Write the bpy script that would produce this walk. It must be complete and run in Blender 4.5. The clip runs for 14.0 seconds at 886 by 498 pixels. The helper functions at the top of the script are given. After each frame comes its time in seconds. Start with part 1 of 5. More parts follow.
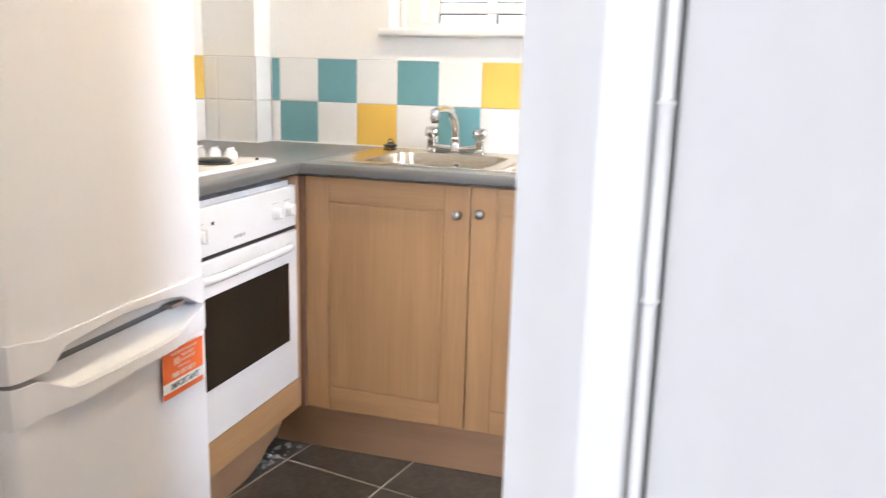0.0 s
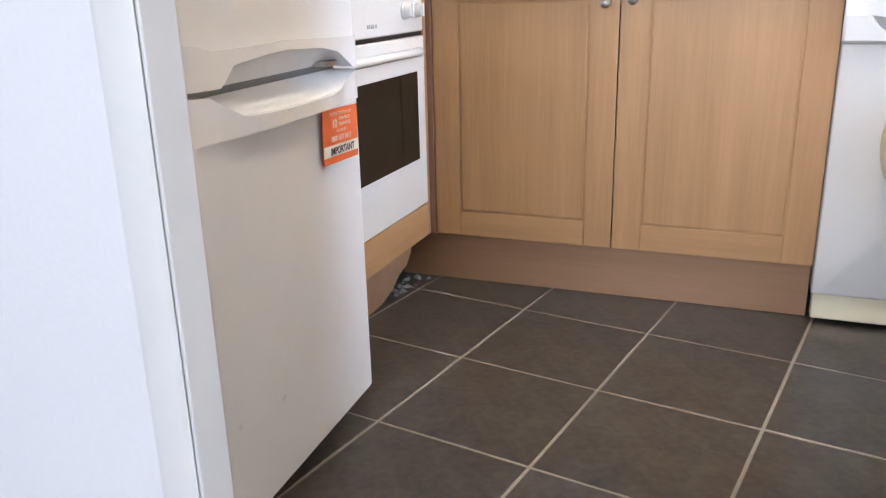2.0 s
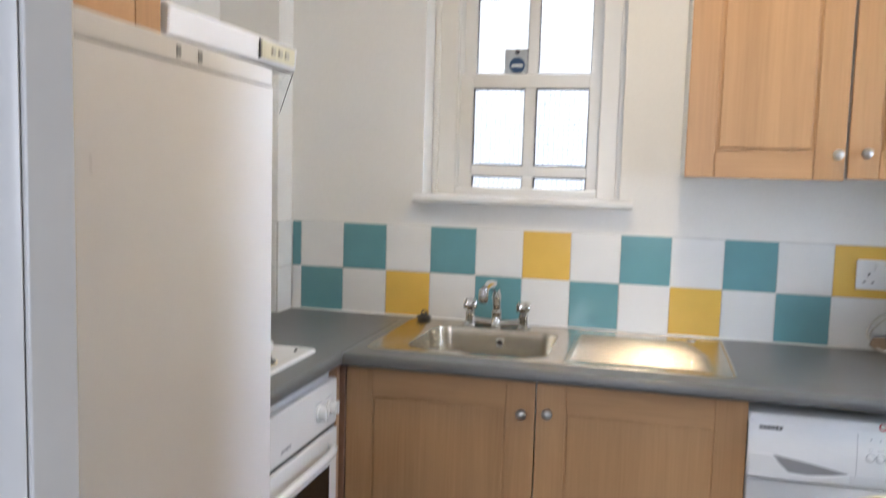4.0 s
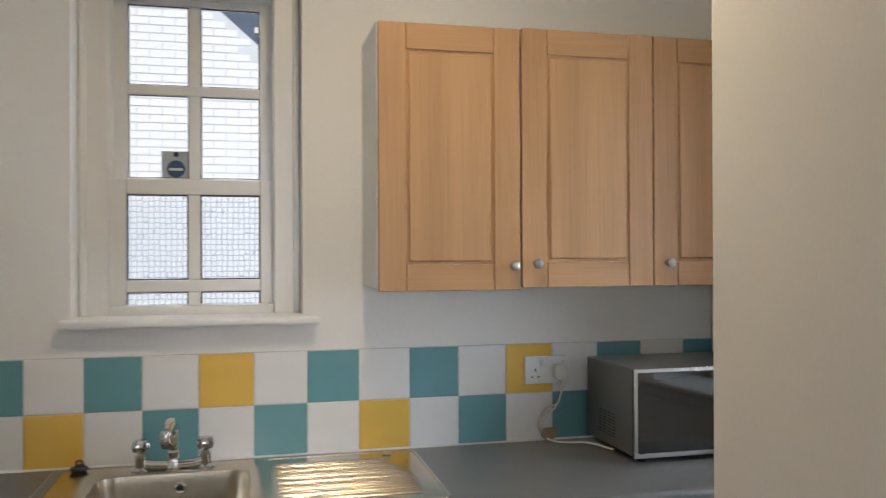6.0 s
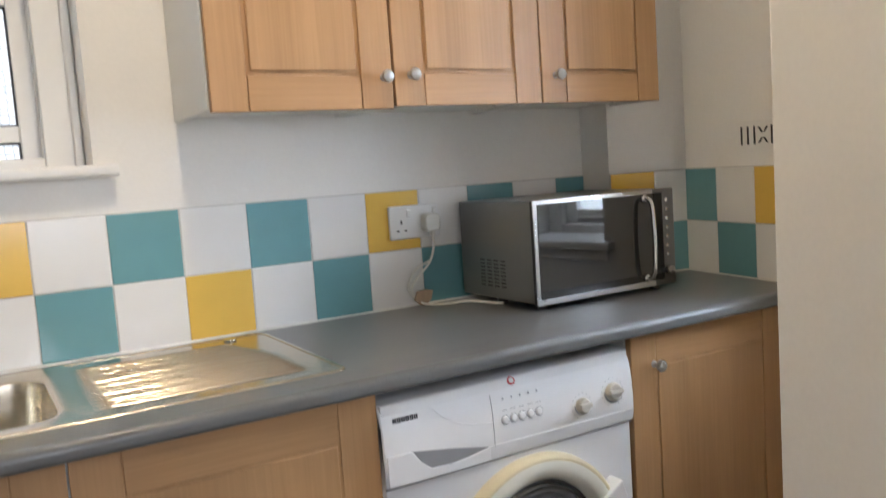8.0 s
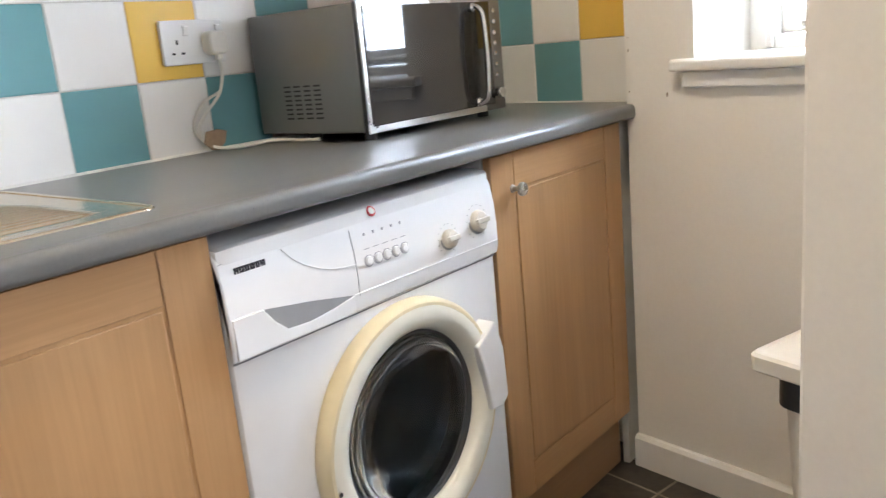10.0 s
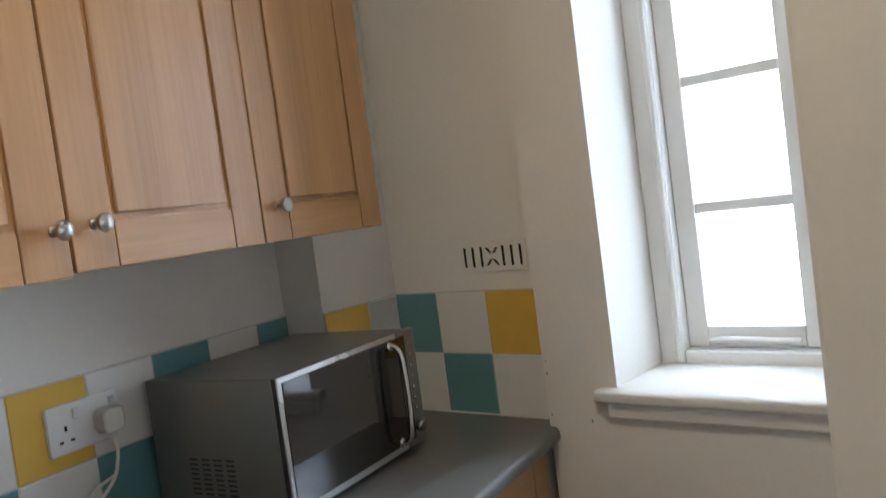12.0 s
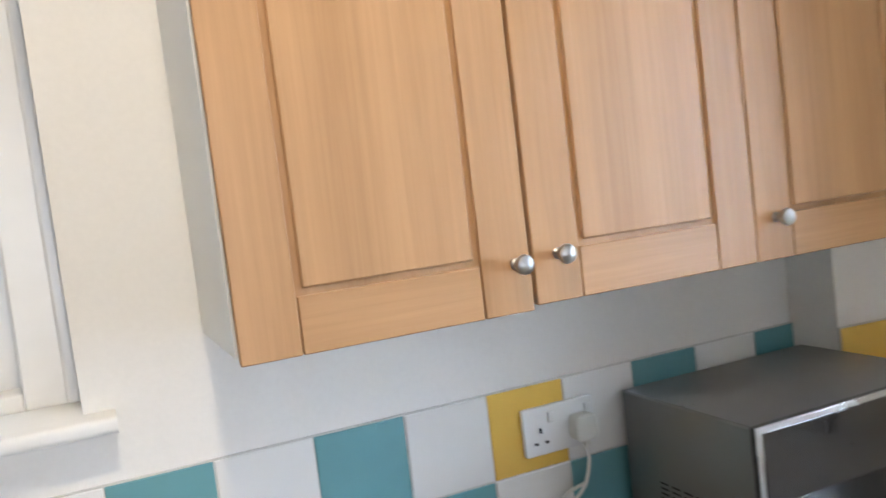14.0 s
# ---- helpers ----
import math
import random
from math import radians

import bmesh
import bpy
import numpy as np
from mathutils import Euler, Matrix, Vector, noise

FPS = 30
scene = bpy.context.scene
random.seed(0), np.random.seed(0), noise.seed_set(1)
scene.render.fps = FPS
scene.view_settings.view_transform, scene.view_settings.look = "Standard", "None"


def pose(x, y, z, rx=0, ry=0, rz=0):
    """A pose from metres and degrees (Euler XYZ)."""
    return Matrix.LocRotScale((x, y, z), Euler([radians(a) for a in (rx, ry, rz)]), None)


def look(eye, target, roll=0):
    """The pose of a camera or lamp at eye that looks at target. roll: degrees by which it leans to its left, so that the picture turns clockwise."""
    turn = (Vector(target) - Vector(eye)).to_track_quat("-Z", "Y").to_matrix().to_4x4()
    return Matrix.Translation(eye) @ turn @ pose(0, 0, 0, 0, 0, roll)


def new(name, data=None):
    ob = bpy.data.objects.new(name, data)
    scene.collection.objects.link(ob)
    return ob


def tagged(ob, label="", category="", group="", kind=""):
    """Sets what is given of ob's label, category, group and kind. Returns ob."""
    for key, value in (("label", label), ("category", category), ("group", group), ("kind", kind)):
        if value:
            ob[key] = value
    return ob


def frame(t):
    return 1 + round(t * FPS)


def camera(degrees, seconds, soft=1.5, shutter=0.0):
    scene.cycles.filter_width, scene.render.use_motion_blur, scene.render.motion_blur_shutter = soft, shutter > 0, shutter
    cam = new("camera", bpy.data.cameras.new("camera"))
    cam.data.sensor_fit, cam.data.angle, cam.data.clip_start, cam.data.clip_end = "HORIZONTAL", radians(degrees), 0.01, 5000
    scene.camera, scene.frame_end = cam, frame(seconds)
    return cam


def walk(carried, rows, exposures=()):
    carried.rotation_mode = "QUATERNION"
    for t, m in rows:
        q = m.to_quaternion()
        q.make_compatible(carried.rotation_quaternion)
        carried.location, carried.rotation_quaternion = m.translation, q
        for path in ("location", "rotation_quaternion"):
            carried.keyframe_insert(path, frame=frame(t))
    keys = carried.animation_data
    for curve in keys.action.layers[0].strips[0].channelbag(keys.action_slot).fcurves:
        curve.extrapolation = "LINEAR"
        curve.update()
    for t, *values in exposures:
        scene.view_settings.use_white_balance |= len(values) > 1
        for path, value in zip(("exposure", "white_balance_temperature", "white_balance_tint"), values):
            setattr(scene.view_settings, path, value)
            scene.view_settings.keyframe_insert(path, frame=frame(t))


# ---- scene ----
cam = camera(57.1, 14.0, soft=1.25, shutter=0.4)
METRES, EYE, TILT, LEAN, TURN = 3.5, 1.235, 0.0, 0.0, 18.3
PATH = [
    (0, (1.079, 0.876, 1.176), (0.5, 2.742, 0.748), 1.5),
    (0.5, (1.012, 0.837, 1.095), (0.318, 2.66, 0.651), 0.6),
    (1, (0.95, 0.795, 0.975), (0.233, 2.587, 0.454), -1.3),
    (1.5, (0.888, 0.83, 0.924), (0.169, 2.604, 0.344), -1.7),
    (2, (0.842, 0.898, 0.837), (0.141, 2.667, 0.221), -1.4),
    (2.5, (0.813, 0.987, 0.88), (0.131, 2.782, 0.319), -0.9),
    (3, (0.795, 1.041, 1.023), (0.131, 2.879, 0.597), 0.9),
    (3.5, (0.777, 1.036, 1.21), (0.16, 2.912, 0.899), 2.4),
    (4, (0.742, 1.019, 1.388), (0.257, 2.95, 1.198), 1.6),
    (4.2, (0.713, 0.999, 1.447), (0.295, 2.951, 1.32), 1.1),
    (6.3, (0.484, 1.281, 1.495), (1.059, 3.197, 1.5), -0.8),
    (6.5, (0.485, 1.365, 1.471), (1.117, 3.263, 1.454), -1.3),
    (7, (0.465, 1.504, 1.408), (1.264, 3.336, 1.339), -2.6),
    (7.5, (0.409, 1.641, 1.335), (1.326, 3.414, 1.209), -3.6),
    (8, (0.393, 1.734, 1.256), (1.406, 3.447, 1.06), -3.9),
    (8.2, (0.383, 1.764, 1.22), (1.435, 3.447, 0.974), -3.7),
    (10.3, (0.431, 2.186, 1.071), (1.991, 3.348, 0.603), -5.1),
    (10.5, (0.44, 2.214, 1.09), (2.059, 3.304, 0.657), -4.9),
    (11, (0.428, 2.285, 1.137), (2.157, 3.254, 0.868), -5.8),
    (11.5, (0.445, 2.311, 1.28), (2.2, 3.258, 1.127), -7.3),
    (12, (0.485, 2.305, 1.427), (2.231, 3.276, 1.315), -7.5),
    (12.5, (0.501, 2.287, 1.513), (2.137, 3.432, 1.405), -5.8),
    (13, (0.512, 2.271, 1.573), (1.896, 3.707, 1.433), -5.3),
    (13.5, (0.568, 2.293, 1.59), (1.679, 3.945, 1.396), -5.6),
    (14, (0.683, 2.355, 1.57), (1.486, 4.181, 1.418), -6.8),
]
walk(cam, [(t, look(eye, target, roll)) for t, eye, target, roll in PATH],
     [(0.0, 0.90, 6000, 12), (0.5, 0.58, 5950, 12), (1.0, 0.74, 5850, 12), (1.5, 0.78, 5850, 12), (3.0, 0.72, 5800, 11), (4.2, -0.27, 5750, 11), (6.3, -0.72, 6050, 10), (7.0, -0.18, 6000, 10), (8.2, -0.10, 6050, 11), (10.3, 0.60, 6100, 11),
      (11.0, 0.14, 5950, 11), (12.0, -0.78, 5950, 10), (12.5, -0.74, 5900, 10), (13.0, -0.26, 5900, 10), (14.0, 0.06, 5700, 10)])


def kelvin_world():
    w = bpy.data.worlds.new("sky")
    scene.world = w
    w.use_nodes = True
    nt = w.node_tree
    sky = nt.nodes.new("ShaderNodeTexSky")
    sky.sky_type, sky.sun_disc = "NISHITA", False
    sky.sun_elevation, sky.sun_rotation = radians(SUN_ELEV), radians(SUN_ROT)
    nt.links.new(sky.outputs[0], nt.nodes["Background"].inputs[0])
    nt.nodes["Background"].inputs[1].default_value = SKY


def sun_lamp():
    d = bpy.data.lights.new("sun", "SUN")
    d.energy, d.angle, d.color = SUN_POWER, radians(0.6), (1.0, 0.95, 0.88)
    ob = new("sun", d)
    a, e = radians(SUN_ROT), radians(SUN_ELEV)
    way = Vector((math.sin(a) * math.cos(e), math.cos(a) * math.cos(e), math.sin(e)))
    ob.matrix_world = look(way * 20, (0, 0, 0))


def area_lamp(name, eye, target, w, h, power, color):
    d = bpy.data.lights.new(name, "AREA")
    d.shape, d.size, d.size_y, d.energy, d.color = "RECTANGLE", w, h, power, color
    ob = new(name, d)
    ob.matrix_world = look(eye, target)


SKY, SUN_POWER, SUN_ELEV, SUN_ROT = 0.15, 5.0, 32, 205
kelvin_world()
sun_lamp()
area_lamp("window_light_north", (0.34, 4.55, 3.35), (0.34, 3.4, 1.4), 1.6, 1.2, 80, (0.87, 0.92, 1.0))
area_lamp("window_light_east", (2.92, 2.12, 1.80), (1.40, 2.47, 1.42), 2.4, 2.2, 530, (0.76, 0.87, 1.0))
# Last lamp is an added fill from the hall; no window is known there.
area_lamp("hall_fill_light", (0.50, -3.18, 1.60), (0.78, 3.2, 1.10), 1.85, 1.3, 80, (0.90, 0.92, 1.0))
LAMP = (0.80, 2.60, 2.61)
disc = bpy.data.lights.new("ceiling_lamp", "AREA")
disc.shape, disc.size, disc.energy, disc.color = "DISK", 0.10, 15.5, (1.0, 0.78, 0.50)
new("ceiling_lamp", disc).location = LAMP

# ---- materials ----


def mat(name, color, rough=0.5, metal=0.0, bump=0.0, scale=40.0, vary=0.0, spec=0.5, stretch=(1, 1, 1), coat=0.0, second=None, vscale=None):
    """A surface with a colour that varies at two scales and a fine relief."""
    m = bpy.data.materials.new(name)
    m.use_nodes = True
    nt = m.node_tree
    b = nt.nodes["Principled BSDF"]
    b.inputs["Base Color"].default_value = (*color, 1)
    b.inputs["Roughness"].default_value = rough
    b.inputs["Metallic"].default_value = metal
    b.inputs["Specular IOR Level"].default_value = spec
    b.inputs["Coat Weight"].default_value = coat
    tc = nt.nodes.new("ShaderNodeTexCoord")
    mp = nt.nodes.new("ShaderNodeMapping")
    mp.inputs["Scale"].default_value = stretch
    nt.links.new(tc.outputs["Object"], mp.inputs[0])
    if vary:
        big = nt.nodes.new("ShaderNodeTexNoise")
        big.inputs["Scale"].default_value = vscale or scale * 0.06
        big.inputs["Detail"].default_value = 6
        fine = nt.nodes.new("ShaderNodeTexNoise")
        fine.inputs["Scale"].default_value = scale
        fine.inputs["Detail"].default_value = 4
        for n in (big, fine):
            nt.links.new(mp.outputs[0], n.inputs["Vector"])
        avg = nt.nodes.new("ShaderNodeMath")
        avg.operation = "MULTIPLY_ADD"
        avg.inputs[1].default_value = 0.4
        nt.links.new(fine.outputs[0], avg.inputs[0])
        half = nt.nodes.new("ShaderNodeMath")
        half.operation = "MULTIPLY"
        half.inputs[1].default_value = 0.6
        nt.links.new(big.outputs[0], half.inputs[0])
        nt.links.new(half.outputs[0], avg.inputs[2])
        ramp = nt.nodes.new("ShaderNodeValToRGB")
        lo = second or tuple(c * (1 - vary) for c in color)
        ramp.color_ramp.elements[0].position, ramp.color_ramp.elements[1].position = 0.35, 0.65
        ramp.color_ramp.elements[0].color = (*lo, 1)
        ramp.color_ramp.elements[1].color = (*color, 1)
        nt.links.new(avg.outputs[0], ramp.inputs[0])
        nt.links.new(ramp.outputs[0], b.inputs["Base Color"])
        rr = nt.nodes.new("ShaderNodeMapRange")
        rr.inputs["To Min"].default_value, rr.inputs["To Max"].default_value = max(0.02, rough * 0.8), min(1, rough * 1.2)
        nt.links.new(big.outputs[0], rr.inputs[0])
        nt.links.new(rr.outputs[0], b.inputs["Roughness"])
    if bump:
        n = nt.nodes.new("ShaderNodeTexNoise")
        n.inputs["Scale"].default_value = scale
        n.inputs["Detail"].default_value = 5
        nt.links.new(mp.outputs[0], n.inputs["Vector"])
        bp = nt.nodes.new("ShaderNodeBump")
        bp.inputs["Strength"].default_value = bump
        bp.inputs["Distance"].default_value = 0.002
        nt.links.new(n.outputs[0], bp.inputs["Height"])
        nt.links.new(bp.outputs[0], b.inputs["Normal"])
    return m


def wood(name, light, dark, rough=0.42, axis="z"):
    """A beech foil: long fine streaks and short dark flecks along the grain."""
    m = bpy.data.materials.new(name)
    m.use_nodes = True
    nt = m.node_tree
    b = nt.nodes["Principled BSDF"]
    tc = nt.nodes.new("ShaderNodeTexCoord")
    sep = []
    for scale, detail in (((14, 14, 0.8), 5), ((150, 150, 5), 3), ((5, 5, 0.25), 3)):
        mp = nt.nodes.new("ShaderNodeMapping")
        s = scale if axis == "z" else (scale[2], scale[0], scale[1]) if axis == "x" else (scale[0], scale[2], scale[1])
        mp.inputs["Scale"].default_value = s
        nt.links.new(tc.outputs["Object"], mp.inputs[0])
        n = nt.nodes.new("ShaderNodeTexNoise")
        n.inputs["Scale"].default_value = 1.0
        n.inputs["Detail"].default_value = detail
        n.inputs["Distortion"].default_value = 0.4
        nt.links.new(mp.outputs[0], n.inputs["Vector"])
        sep.append(n)
    a = nt.nodes.new("ShaderNodeMath")
    a.operation = "MULTIPLY_ADD"
    a.inputs[1].default_value = 0.45
    nt.links.new(sep[0].outputs[0], a.inputs[0])
    h = nt.nodes.new("ShaderNodeMath")
    h.operation = "MULTIPLY"
    h.inputs[1].default_value = 0.25
    nt.links.new(sep[1].outputs[0], h.inputs[0])
    h2 = nt.nodes.new("ShaderNodeMath")
    h2.operation = "MULTIPLY_ADD"
    h2.inputs[1].default_value = 0.30
    nt.links.new(sep[2].outputs[0], h2.inputs[0])
    nt.links.new(h.outputs[0], h2.inputs[2])
    nt.links.new(h2.outputs[0], a.inputs[2])
    r = nt.nodes.new("ShaderNodeValToRGB")
    r.color_ramp.elements[0].position, r.color_ramp.elements[1].position = 0.36, 0.62
    r.color_ramp.elements[0].color = (*dark, 1)
    r.color_ramp.elements[1].color = (*light, 1)
    nt.links.new(a.outputs[0], r.inputs[0])
    nt.links.new(r.outputs[0], b.inputs["Base Color"])
    b.inputs["Roughness"].default_value = rough
    bp = nt.nodes.new("ShaderNodeBump")
    bp.inputs["Strength"].default_value, bp.inputs["Distance"].default_value = 0.12, 0.0006
    nt.links.new(sep[1].outputs[0], bp.inputs["Height"])
    nt.links.new(bp.outputs[0], b.inputs["Normal"])
    return m


def glass(name, rough=0.0, bumpy=False, tint=(1, 1, 1)):
    m = bpy.data.materials.new(name)
    m.use_nodes = True
    nt = m.node_tree
    b = nt.nodes["Principled BSDF"]
    b.inputs["Base Color"].default_value = (*tint, 1)
    b.inputs["Roughness"].default_value = rough
    b.inputs["Transmission Weight"].default_value = 1.0
    b.inputs["IOR"].default_value = 1.45
    if bumpy:
        tc = nt.nodes.new("ShaderNodeTexCoord")
        v = nt.nodes.new("ShaderNodeTexVoronoi")
        v.feature = "DISTANCE_TO_EDGE"
        v.inputs["Scale"].default_value = 60
        v.inputs["Randomness"].default_value = 0.25
        rim = nt.nodes.new("ShaderNodeValToRGB")
        rim.color_ramp.elements[0].position, rim.color_ramp.elements[1].position = 0.03, 0.09
        rim.color_ramp.elements[0].color, rim.color_ramp.elements[1].color = (0.50, 0.57, 0.60, 1), (1.0, 1.0, 1.0, 1)
        nt.links.new(v.outputs[0], rim.inputs[0])
        nt.links.new(rim.outputs[0], b.inputs["Base Color"])
        nt.links.new(tc.outputs["Object"], v.inputs["Vector"])
        bp = nt.nodes.new("ShaderNodeBump")
        bp.inputs["Strength"].default_value, bp.inputs["Distance"].default_value = 0.8, 0.003
        nt.links.new(v.outputs[0], bp.inputs["Height"])
        nt.links.new(bp.outputs[0], b.inputs["Normal"])
    return m


PAINT = mat("cream_wall_paint", (0.82, 0.80, 0.755), 0.75, bump=0.12, scale=120, vary=0.05, vscale=1.5)
HALLPAINT = mat("white_wall_paint", (0.80, 0.80, 0.80), 0.7, bump=0.2, scale=120, vary=0.04, vscale=1.5)
GLOSS = mat("white_gloss_paint", (0.80, 0.79, 0.76), 0.3, bump=0.08, scale=35, vary=0.04, vscale=3)
CEIL = mat("ceiling_paint", (0.82, 0.81, 0.78), 0.85, bump=0.2, scale=90, vary=0.03)
T_WHITE = mat("white_tile_glaze", (0.80, 0.79, 0.76), 0.14, bump=0.03, scale=12, vary=0.03, vscale=8)
T_TEAL = mat("teal_tile_glaze", (0.155, 0.335, 0.36), 0.14, bump=0.03, scale=12, vary=0.06, vscale=8)
T_YELLOW = mat("yellow_tile_glaze", (0.78, 0.50, 0.10), 0.14, bump=0.03, scale=12, vary=0.06, vscale=8)
GROUT = mat("grout", (0.62, 0.60, 0.56), 0.9, bump=0.3, scale=200, vary=0.15, vscale=5)
F_GROUT = mat("floor_grout", (0.38, 0.34, 0.28), 0.9, bump=0.3, scale=200, vary=0.3, vscale=6)
F_TILE = mat("dark_floor_tile", (0.078, 0.067, 0.054), 0.30, bump=0.35, scale=55, vary=0.5, vscale=13, second=(0.024, 0.021, 0.019))
BEECH = wood("beech_foil", (0.470, 0.272, 0.122), (0.355, 0.194, 0.082))
BEECH_X = wood("beech_foil_level", (0.470, 0.272, 0.122), (0.355, 0.194, 0.082), axis="x")
BEECH_Y = wood("beech_foil_across", (0.470, 0.272, 0.122), (0.355, 0.194, 0.082), axis="y")
PLINTH = wood("plinth_foil", (0.40, 0.235, 0.13), (0.33, 0.19, 0.10), axis="x")
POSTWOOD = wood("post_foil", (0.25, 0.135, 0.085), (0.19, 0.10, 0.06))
CARCASS = mat("white_carcass_board", (0.78, 0.77, 0.73), 0.45, bump=0.05, scale=80, vary=0.03)
WORKTOP = mat("grey_laminate", (0.135, 0.137, 0.135), 0.30, bump=0.06, scale=500, vary=0.10, vscale=180)
APPL = mat("white_enamel", (0.80, 0.80, 0.80), 0.22, bump=0.05, scale=60, vary=0.02)
FRIDGE = mat("fridge_enamel", (0.86, 0.86, 0.88), 0.30, bump=0.12, scale=240, vary=0.02)
FPLAST = mat("white_moulded_plastic", (0.85, 0.85, 0.87), 0.25, vary=0.02, scale=30)
CREAM = mat("aged_cream_plastic", (0.74, 0.70, 0.52), 0.35, vary=0.08, scale=30)
GREYPL = mat("grey_plastic", (0.28, 0.29, 0.31), 0.4, vary=0.08, scale=30)
BLACK = mat("black_plastic", (0.015, 0.015, 0.016), 0.35, vary=0.1, scale=30)
DARKGL = mat("dark_oven_glass", (0.012, 0.012, 0.012), 0.07, vary=0.1, scale=10, spec=0.35)
RUBBER = mat("door_rubber", (0.05, 0.05, 0.055), 0.5, vary=0.2, scale=30)
STEEL = mat("brushed_steel", (0.64, 0.57, 0.46), 0.22, metal=1.0, bump=0.08, scale=60, vary=0.1, stretch=(1, 12, 12))
RINGFACE = mat("pale_cream_plastic", (0.80, 0.78, 0.68), 0.3, vary=0.05, scale=30)
# grey that stands for shade inside the drawer's finger recess
SHADOWPL = mat("recess_shade_grey", (0.30, 0.30, 0.31), 0.5, vary=0.1, scale=30)
KNOBPL = mat("greyed_knob_plastic", (0.58, 0.55, 0.48), 0.35, vary=0.1, scale=40)
RIMEDGE = mat("yellowed_plastic", (0.77, 0.67, 0.44), 0.35, vary=0.12, scale=30)
DRUM = mat("drum_steel", (0.22, 0.25, 0.29), 0.3, metal=1.0, bump=0.2, scale=80, vary=0.2)
CHROME = mat("chrome", (0.66, 0.66, 0.65), 0.08, metal=1.0, vary=0.03, scale=20)
SATIN = mat("satin_nickel", (0.46, 0.45, 0.43), 0.28, metal=1.0, bump=0.05, scale=150, vary=0.05)
MWBODY = mat("microwave_grey", (0.21, 0.21, 0.205), 0.30, metal=0.65, bump=0.06, scale=200, vary=0.05)
MWGLASS = mat("microwave_glass", (0.02, 0.02, 0.02), 0.04, vary=0.1, scale=10, spec=0.9)
MWTRIM = mat("silver_trim", (0.62, 0.62, 0.62), 0.28, metal=0.9, vary=0.03, scale=30)
ORANGE = mat("orange_sticker", (0.80, 0.15, 0.03), 0.4, vary=0.05, scale=30)
STICKW = mat("sticker_white", (0.78, 0.78, 0.74), 0.4, vary=0.03, scale=30)
INK = mat("dark_ink", (0.02, 0.02, 0.03), 0.5, vary=0.05, scale=30)
RED = mat("red_ink", (0.6, 0.03, 0.05), 0.4, vary=0.05, scale=30)
GREYINK = mat("grey_ink", (0.35, 0.36, 0.38), 0.5, vary=0.05, scale=30)
CABLE = mat("white_flex", (0.68, 0.66, 0.60), 0.45, vary=0.08, scale=60)
SOCKET = mat("socket_plastic", (0.80, 0.80, 0.79), 0.25, vary=0.02, scale=30)
BRASSY = mat("tan_leather", (0.30, 0.22, 0.15), 0.6, bump=0.3, scale=90, vary=0.3)
DEBRIS = mat("plaster_debris", (0.30, 0.31, 0.33), 0.9, bump=0.6, scale=60, vary=0.5, vscale=12)
BIN = mat("bin_cream_plastic", (0.76, 0.72, 0.64), 0.35, vary=0.04, scale=30)
BAG = mat("black_bag", (0.01, 0.01, 0.012), 0.3, bump=0.6, scale=60, vary=0.2)
PANE = glass("clear_glass")
DOORGLASS = glass("washer_door_glass", 0.06, tint=(0.62, 0.68, 0.74))
FROST = glass("pebbled_glass", 0.22, True)
LEAD = mat("dark_putty_edge", (0.09, 0.085, 0.09), 0.7, vary=0.3, scale=60)
EXTW = mat("white_painted_brick", (0.90, 0.90, 0.89), 0.8, bump=0.4, scale=40, vary=0.1, vscale=3)
EXTJ = mat("brick_joint", (0.74, 0.76, 0.79), 0.9, bump=0.4, scale=60, vary=0.15)
SLATE = mat("blue_slate", (0.10, 0.14, 0.20), 0.7, bump=0.3, scale=20, vary=0.3)
GROUND = mat("pale_paving", (0.48, 0.48, 0.46), 0.9, bump=0.3, scale=20, vary=0.3)
HALLFL = mat("hall_carpet", (0.22, 0.18, 0.14), 0.95, bump=0.6, scale=300, vary=0.2, vscale=30)
SHADE = mat("lamp_shade_white", (0.8, 0.8, 0.78), 0.4, vary=0.02, scale=20)
BULB = bpy.data.materials.new("warm_bulb")
BULB.use_nodes = True
BULB.node_tree.nodes["Principled BSDF"].inputs["Emission Color"].default_value = (1.0, 0.78, 0.5, 1)
BULB.node_tree.nodes["Principled BSDF"].inputs["Emission Strength"].default_value = 12

# ---- building helpers ----
WM = {}


def thing(name, base, rz=0.0, label="", category="", group="", kind=""):
    """An empty at the base of a thing; its parts are given in world metres."""
    ob = new(name)
    ob.empty_display_size = 0.05
    m = pose(*base, 0, 0, rz)
    ob.matrix_world = m
    WM[ob] = m
    return tagged(ob, label, category, group, kind)


def part(name, bm, material, parent=None, label="", m=None, smooth=True, bevel=0.0, seg=2, category="", kind="", group=""):
    """One mesh object; m lays the given shape into the world."""
    if m is not None:
        bm.transform(m)
    if parent is not None:
        bm.transform(WM[parent].inverted())
    bmesh.ops.recalc_face_normals(bm, faces=bm.faces)
    me = bpy.data.meshes.new(name)
    bm.to_mesh(me)
    bm.free()
    me.materials.append(material)
    if smooth:
        me.shade_smooth()
        me.set_sharp_from_angle(angle=radians(38))
    ob = new(name, me)
    if parent is not None:
        ob.parent = parent
        WM[ob] = WM[parent]
    else:
        WM[ob] = Matrix.Identity(4)
    if bevel:
        md = ob.modifiers.new("bevel", "BEVEL")
        md.width, md.segments, md.limit_method, md.angle_limit = bevel, seg, "ANGLE", radians(40)
        md.harden_normals = False
    return tagged(ob, label, category, group, kind)


